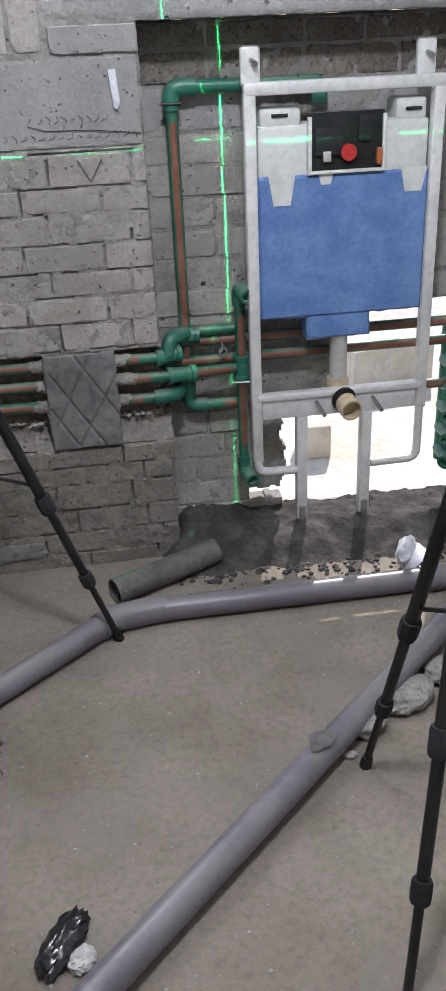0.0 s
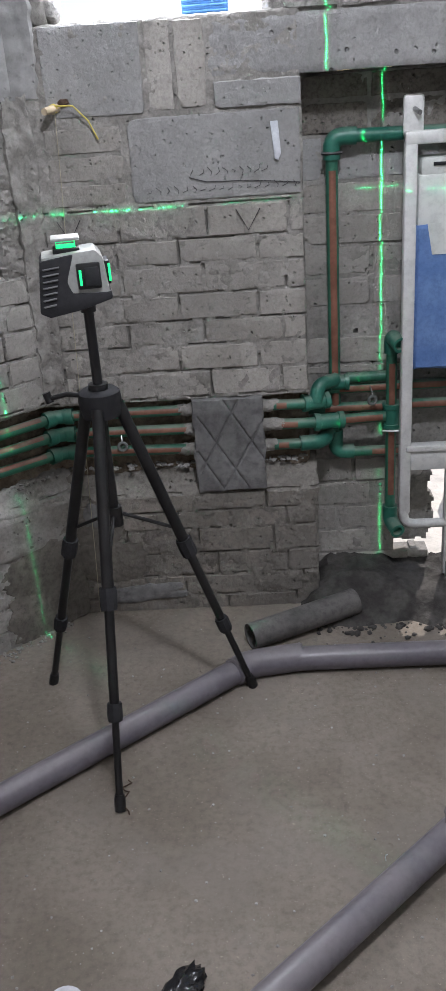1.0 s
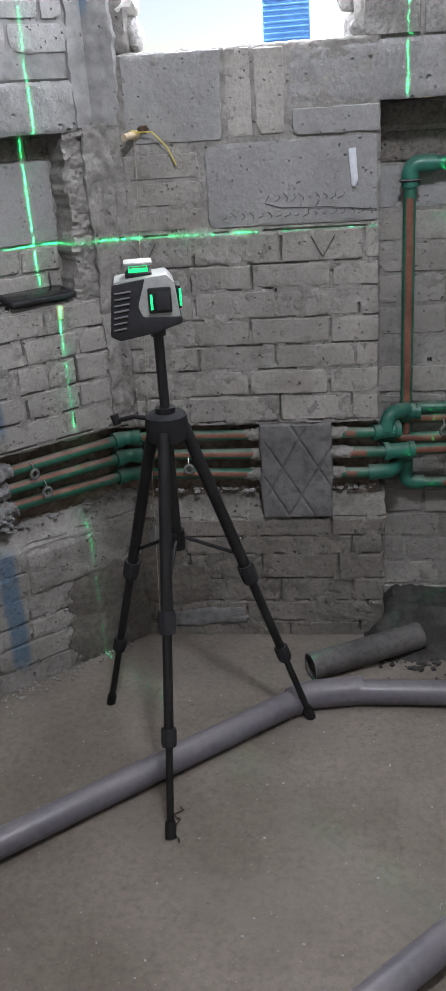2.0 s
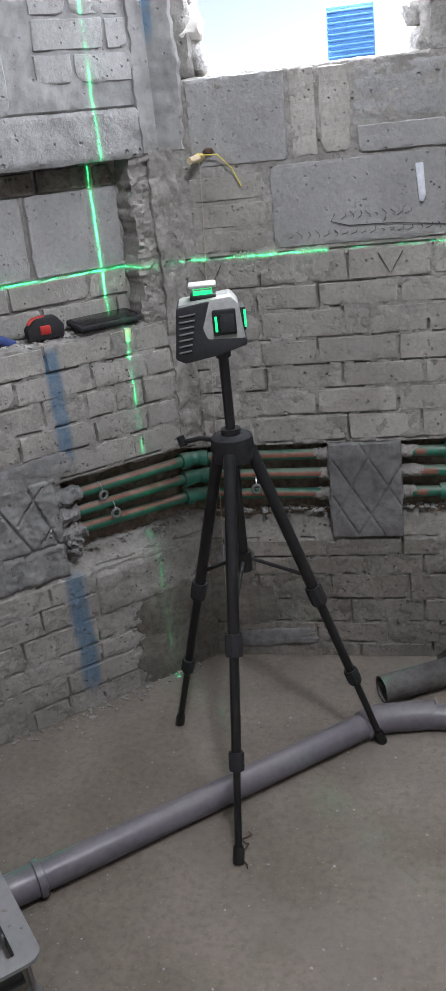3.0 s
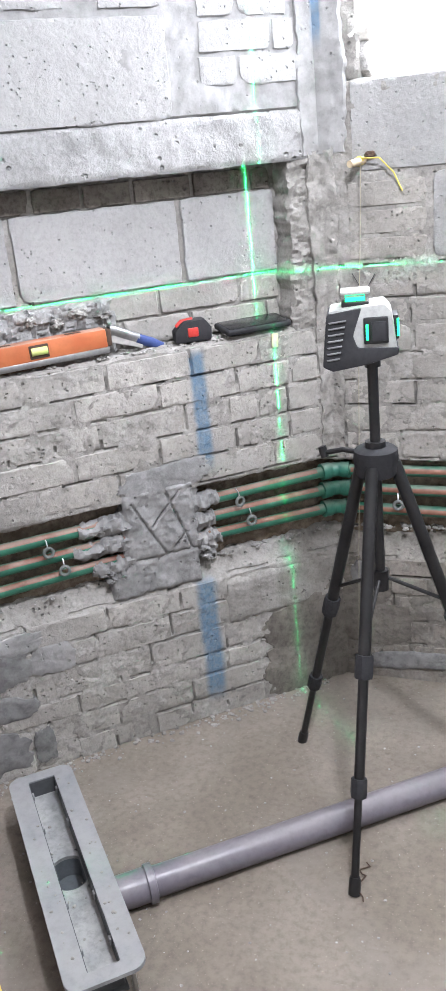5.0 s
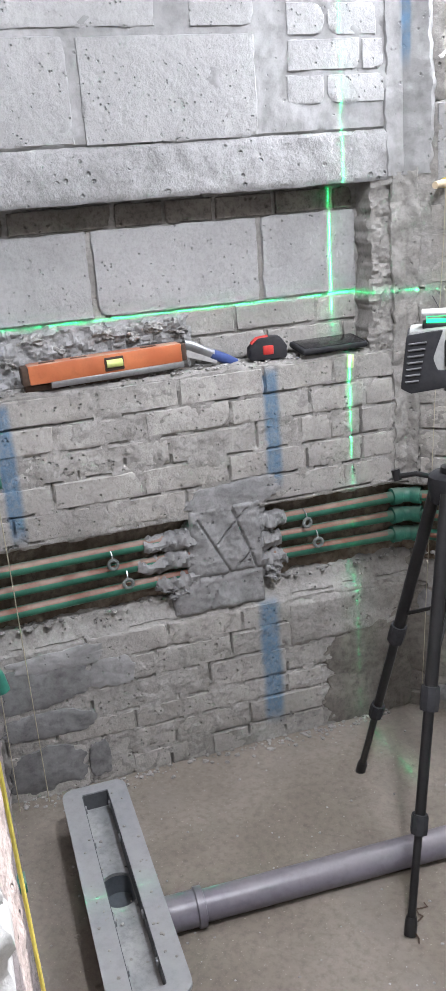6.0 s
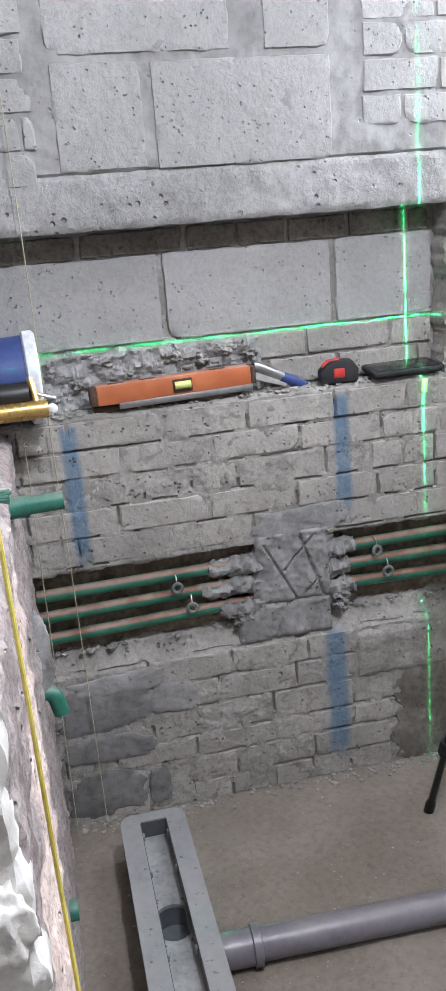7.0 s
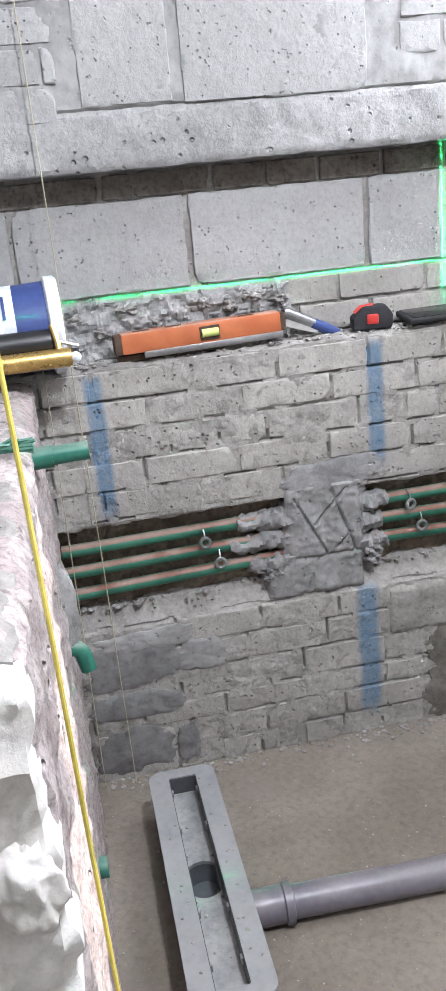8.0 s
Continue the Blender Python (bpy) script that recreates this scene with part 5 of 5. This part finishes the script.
part("outlet_body", tube([(0, 0, CZ - 0.108), (0, 0, 0.0)], 0.052, 24), M_DRAIN_SHADED, chan, "dark trap body under the channel")
for x in (-0.25, -0.13, 0.10, 0.22):
    for y in (-0.0275, 0.0275):
        part("lug", box(x - 0.006, x + 0.006, y - 0.003, y + 0.003, CZ - 0.022, CZ - 0.008, 0.001), M_DRAIN, chan)
for x in (-0.27, 0.27):
    for y in (-0.05, 0.05):
        part("foot", tube([(x, y, 0), (x, y, 0.006), (x, y, 0.0062), (x, y, CZ - 0.006)], [0.014, 0.014, 0.005, 0.005], 12), M_STEEL, chan, "adjustable steel foot")


def in_trough(r):
    p = CH @ Vector((r.uniform(-0.28, 0.27), r.uniform(-0.065, 0.065), 0))
    loc = CH.inverted() @ p
    return p.x, p.y, CZ - 0.0455 if abs(loc.y) < 0.028 and abs(loc.x - HOLE_X) > 0.06 else CZ - 0.0005 if abs(loc.y) > 0.034 else CZ - 0.036 - 0.05


mesh_thing("channel_grit", crumbs(90, in_trough, 0.0022, 12), M_MORTAR, "mortar crumbs lying in the drain channel", "grit", kind="stuff")

# ---------------- things on the niche shelf ----------------
SZ = SHELF + 0.008
level = thing("spirit_level", "worn orange spirit level with yellow-green vial on the niche shelf", "spirit level",
              AT_B @ pose(-0.735, 0.018, SZ + 0.014, 0, -1.2, 2))
part("body", box(-0.175, 0.172, -0.020, 0.022, 0.004, 0.047, 0.004), M_ORANGE, level)
part("rail", box(-0.13, 0.174, -0.022, -0.012, -0.008, 0.006, 0.002), M_STEEL, level, "bare metal edge")
part("end_cap", box(-0.190, -0.172, -0.018, 0.020, 0.004, 0.045, 0.004), M_RUST, level)
part("end_cap", box(0.170, 0.184, -0.018, 0.020, 0.006, 0.045, 0.004), M_RUST, level)
part("vial_window", box(-0.008, 0.036, -0.0225, -0.015, 0.010, 0.040, 0.002), M_RUST, level)
part("vial", tube([(-0.004, -0.022, 0.026), (0.032, -0.022, 0.026)], 0.009, 14), M_VIAL, level, "yellow-green bubble vial")
for x in (-0.13, -0.06, 0.10):
    part("hand_slot", box(x - 0.018, x + 0.018, -0.006, 0.008, 0.0455, 0.0478, 0.001), M_RUST, level)
mesh_thing("timber_offcut", box(-0.12, 0.10, -0.014, 0.016, 0.0, 0.013, 0.002), M_RUST, "dark brown timber strip under the spirit level", "timber", AT_B @ pose(-0.80, 0.030, SZ - 0.003, 0, 0, 2))

tool = thing("hand_tool", "metal-tipped tool with blue plastic handle on the shelf", "tool", AT_B @ pose(-0.495, 0.040, SZ + 0.030, 0, 19, 12))
part("blade", tube([(-0.065, 0, 0.008), (-0.055, 0, 0.008), (0.015, 0, 0.0)], [0.011, 0.013, 0.012], 14, hole=0.007), M_STEEL, tool)
part("plate", box(-0.055, 0.030, -0.006, 0.004, -0.020, 0.0, 0.002), M_PALEGREY, tool)
part("handle", tube([(0.010, 0, 0), (0.050, 0, -0.004), (0.085, 0, -0.010)], [0.012, 0.0125, 0.011], 14), M_BLUE, tool, "blue plastic handle")

tape = thing("tape_measure", "dark blue tape measure with red button on the shelf", "tape measure", AT_B @ pose(-0.350, 0.030, SZ, 0, 0, -8))
part("case", slab(((-0.044, 0.0), (0.044, 0.0), (0.046, 0.030), (0.030, 0.052), (-0.020, 0.050), (-0.045, 0.028)), -0.022, 0.022, 0.007), M_RUBBER, tape)
part("button", box(-0.014, 0.012, -0.0245, -0.018, 0.012, 0.034, 0.003), M_REDPLASTIC, tape, "red round-cornered emblem")
part("grip", tube([(-0.036, 0, 0.036), (-0.024, 0, 0.047), (0.004, 0, 0.050)], 0.006, 10), M_REDPLASTIC, tape, "red grip strip")
phone = thing("mobile_phone", "black mobile phone in a dark case lying flat on the shelf", "phone", AT_B @ pose(-0.190, 0.032, SZ + 0.007, 8, 0, 3))
part("case", box(-0.088, 0.086, -0.042, 0.040, 0.0, 0.015, 0.006, 3), M_RUBBER, phone)
part("screen", box(-0.080, 0.078, -0.037, 0.035, 0.0148, 0.0162, 0.001), M_GLOSSBLACK, phone, "dark glass screen")
mesh_thing("wooden_tag", box(-0.009, 0.009, -0.004, 0.004, -0.034, 0.0, 0.003), M_TAN, "small tan wooden tag stuck below the phone", "tag", AT_B @ pose(-0.150, -0.004, SHELF - 0.002, 0, 4, 0))

# ---------------- bucket, roller and lines at the low wall ----------------
pail = thing("paint_bucket", "white and blue printed plastic bucket lying on its side", "bucket", AT_B @ pose(-1.135, -0.012, 1.108, 0, 0, 2))
part("body", tube([(-0.14, 0, 0), (0.085, 0, 0)], [0.080, 0.090], 32), M_BLUE, pail)
part("label", tube([(-0.12, 0, 0), (0.02, 0, 0)], [0.0815, 0.0878], 32, caps=False), M_LABEL, pail, "pale printed label")
for k, (x, w, h) in enumerate(((-0.06, 0.02, 0.04), (-0.02, 0.012, 0.07), (-0.095, 0.016, 0.03), (0.0, 0.006, 0.05))):
    for j in range(2):
        a = radians(60 - 55 * j - 8 * k)
        part("print_bar", box(-w / 2, w / 2, -h / 2, h / 2, -0.001, 0.0012), M_BLUE if k % 2 else M_RUBBER, pail, m=Matrix.Translation((x, -0.0872 * math.cos(a), 0.0872 * math.sin(a))) @ pose(0, 0, 0, 90 - math.degrees(a), 0, 0))
part("rim", tube([(0.082, 0, 0), (0.086, 0, 0), (0.104, 0, 0), (0.110, 0, 0)], [0.092, 0.098, 0.098, 0.092], 32, hole=0.078), M_LABEL, pail, "white plastic rim")
roller = thing("line_reel", "black reel with a brass end bar lying on the low wall", "reel", AT_B @ pose(-1.09, -0.125, 1.060, 0, 0, 3))
part("spool", tube([(-0.12, 0.02, 0.028), (0.04, 0.02, 0.028)], 0.026, 18), M_BLACK, roller)
part("bar", tube([(-0.16, -0.012, 0.0), (0.072, -0.012, 0.0)], 0.0185, 18), M_BRASS, roller, "brass bar")
part("arm", tube([(0.045, 0.015, 0.060), (0.050, 0.0, 0.030), (0.052, -0.012, 0.0)], 0.007, 10), M_BRASS, roller, "brass arm")
part("ball", lump(0.022, 0.022, 0.022, 44, 0.05), M_LABEL, roller, m=pose(0.080, -0.012, -0.010))
part("hook", tube([(0.055, 0.0, 0.030), (0.075, 0.0, 0.022), (0.09, 0.0, 0.018)], 0.0035, 8), M_STEEL, roller)


def line(name, label, pts, r, mat):
    bm = tube(pts, r, 7)
    return mesh_thing(name, bm, mat, label, "string", group="setting-out lines")


def sag(a, b, n=14, wave=0.003, seed=1.0):
    a, b = Vector(a), Vector(b)
    return [a.lerp(b, k / n) + Vector((wave * wob(k, seed, 0, 3.1), wave * wob(k, seed, 5, 3.1), 0)) for k in range(n + 1)]


line("plumb_line", "thin yellow plumb line hanging before the brick wall", sag(at_b(1.030, -0.03, 2.6), at_b(1.012, -0.03, 0.004)), 0.0013, M_STRING_PALE)
line("plumb_line", "thin yellow plumb line hanging before the brick wall", sag(at_b(1.075, -0.05, 1.05), at_b(1.085, -0.05, 0.01), seed=2), 0.0012, M_STRING_PALE)
NEAR_C = AT_C @ Vector((-1.10, -0.012, 0))
line("mason_line", "thick bright yellow mason's line stretched down the low wall", sag(NEAR_C + Vector((-0.012, -0.012, 2.6)), NEAR_C + Vector((0.012, 0.012, 0.0)), wave=0.002, seed=3), 0.0026, M_STRING)
rope = thing("rope_knot", "frayed green rope end on top of the low wall", "rope", AT_C @ pose(-0.62, 0.02, 1.004))
for k in range(7):
    part("strand", tube([(0.01 * wob(k, j, 0, 1.7) + 0.02 * j / 5, -0.03 + 0.014 * j + 0.01 * wob(k, j, 3, 1.3), 0.006 + 0.016 * abs(wob(k, j, 7, 1.9)) + 0.002 * k) for j in range(6)], 0.003, 6), M_GREEN_FIT, rope)

stub = thing("pipe_stub", "green plastic pipe stub sticking out of the low wall", "pipe", AT_C @ pose(-0.46, 0.0, 0.955), group="pipe stubs")
part("sleeve", tube([(0, 0.04, 0), (0, -0.030, 0.002)], 0.0185, 18), M_GREEN_FIT, stub)
part("pipe", tube([(0, -0.02, 0.002), (0, -0.088, 0.004)], 0.0155, 18, hole=0.011), M_GREEN_FIT, stub)
stub = thing("pipe_stub", "green plastic pipe end with plaster crust on the low wall", "pipe", AT_C @ pose(-0.30, 0.0, 0.48), group="pipe stubs")
part("pipe", tube(bent((0, 0.05, 0.05), (0, -0.02, 0.05), (0, -0.03, 0.0), 0.02), 0.016, 18, hole=0.011), M_GREEN_FIT, stub)
part("crust", lump(0.05, 0.05, 0.20, 47, 0.4), M_BEAM, stub, "grey plaster crust", m=pose(0, 0.0, 0.05))
stub = thing("pipe_stub", "short green pipe cap in the low wall", "pipe", AT_C @ pose(-0.62, 0.0, 0.28), group="pipe stubs")
part("cap", tube([(0, 0.03, 0), (0, -0.016, 0)], 0.018, 18), M_GREEN_FIT, stub)

# ---------------- peg, string, plug and marks on wall A ----------------
peg = thing("wall_peg", "pale wooden peg with yellow string tied round it", "peg", pose(0.095, 0.0, 1.376))
part("peg", tube([(0.02, 0.03, 0.004), (-0.012, -0.050, -0.004)], [0.011, 0.008], 10), M_TAN, peg)
part("knot", tube([(0.010 * math.cos(k * 1.1) + 0.002, -0.016 + 0.0025 * (k % 4), 0.010 * math.sin(k * 1.1)) for k in range(16)], 0.0018, 6), M_STRING, peg, "yellow string windings")
part("string_tail", tube([(0.008, -0.018, 0.006), (0.05, -0.022, 0.004), (0.08, -0.012, -0.03), (0.098, -0.008, -0.072)], 0.0018, 6), M_STRING, peg)
part("bolt", lump(0.025, 0.02, 0.016, 48, 0.3), M_RUST, peg, m=pose(0.026, -0.006, 0.006))
line("hanging_line", "thin pale string hanging from the peg to the floor", sag((0.100, -0.022, 1.37), (0.040, -0.03, 0.02), seed=4), 0.0009, M_STRING_PALE)
mesh_thing("wall_plug", slab(((-0.009, 0.042), (0.009, 0.042), (0.010, -0.030), (0.003, -0.044), (-0.006, -0.040)), -0.006, 0.004, 0.002), M_LABEL, "flat white plastic plug strip on the block", "plug", pose(0.609, -0.006, 1.275, 0, -3, 0))
marks = thing("wall_marks", "dark marker strokes and lines drawn on the concrete block", "marking")
MR = random.Random(17)
for base, x0, x1, n, hgt in ((1.213, 0.42, 0.59, 9, 0.014), (1.176, 0.29, 0.66, 17, 0.013)):
    for k in range(n):
        x = x0 + (x1 - x0) * (k + 0.5) / n
        h, lean = hgt * MR.uniform(0.4, 1.2), MR.uniform(-0.008, 0.008)
        part("stroke", tube([(x - lean, -0.0055, base - h * 0.4), (x + 0.006, -0.0055, base + h * 0.1), (x + lean, -0.0055, base + h * 0.8)], 0.0007, 5), M_INK, marks)
part("underline", tube([(0.41, -0.0062, 1.222), (0.40, -0.0062, 1.205), (0.44, -0.0062, 1.193), (0.55, -0.0062, 1.190), (0.664, -0.0062, 1.178)], 0.0010, 5), M_INK, marks)
for vx in (0.095, 0.535):
    part("arrow_mark", tube([(vx - 0.028, -0.0062, 1.125), (vx, -0.0062, 1.075), (vx + 0.030, -0.0062, 1.125)], 0.0011, 5), M_INK, marks)

# ---------------- window: blue box on the sill ----------------
crate = thing("ribbed_box", "bright blue ribbed plastic box standing on the window sill", "box", pose(0.458, 0.10, 1.550))
part("body", box(-0.052, 0.056, 0.0, 0.05, 0.0, 0.116, 0.003), M_BLUESHEET, crate)
for k in range(9):
    part("rib", tube([(-0.050, -0.001, 0.010 + 0.0118 * k), (0.054, -0.001, 0.010 + 0.0118 * k)], 0.0030, 8), M_BLUESHEET, crate)

# ---------------- rubbish on the floor ----------------
bag = thing("plastic_bag", "crumpled shiny black plastic scrap on the floor", "rubbish", pose(0.352, -1.250, 0, 0, 0, 58))


def crumple(sx, sy, sz, seed):
    bm = bmesh.new()
    bmesh.ops.create_icosphere(bm, subdivisions=4, radius=0.5)
    for v in bm.verts:
        c = v.co.copy()
        k = 1 + 0.35 * abs(wob(*c, 0.22, seed)) - 0.25 * abs(wob(*c, 0.11, seed + 2))
        v.co = Vector((c.x * k * sx, c.y * k * sy, max(0.0, (c.z * k + 0.22) * sz)))
    return bm


part("film", crumple(0.13, 0.062, 0.045, 3), M_GLOSSBLACK, bag)
part("clear_film", crumple(0.055, 0.045, 0.03, 7), M_FILM, bag, "clear plastic film", m=pose(-0.012, -0.045, 0))
lid = thing("paint_tin", "small tin with a white lid on the floor", "tin", pose(0.165, -1.268, 0))
part("tin", tube([(0, 0, 0), (0, 0, 0.028)], 0.031, 24), M_STEEL, lid)
part("lid", tube([(0, 0, 0.027), (0, 0, 0.031), (0, 0, 0.032)], [0.032, 0.032, 0.029], 24), M_LABEL, lid, "white lid")
for k, (x, y, sx, sy, sz, rz) in enumerate(((1.01, -0.835, 0.085, 0.075, 0.055, 20), (1.135, -0.765, 0.14, 0.085, 0.055, 40), (1.245, -0.695, 0.11, 0.08, 0.05, 30), (0.955, -0.905, 0.03, 0.02, 0.012, 0))):
    mesh_thing("mortar_clod", lump(sx, sy, sz, 110 + k, 0.3, 4), M_RUBBLE, "crumbly pale mortar clod on the floor", "rubble", pose(x, y, 0, 0, 0, rz), group="mortar clods")
mesh_thing("wire_scrap", tube([(0.205 + 0.02 * wob(k, 1, 0, 2.3), -0.72 - 0.008 * k, 0.004 + 0.012 * abs(wob(k, 4, 0, 2.1))) for k in range(14)], 0.0016, 6), M_RUST, "twisted scrap of wire by the pipe", "wire")

# ---------------- outside the hole ----------------
for k, (x, y, w, d, h) in enumerate(((1.27, 0.75, 0.11, 0.14, 0.13), (1.75, 1.4, 0.4, 0.2, 0.2))):
    mesh_thing("building_block", box(-w / 2, w / 2, -d / 2, d / 2, 0, h, 0.008), M_OUTSIDE, "sunlit tan building block on the ground outside", "block", pose(x, y, -0.06, 0, 0, 12 * k), group="blocks outside")
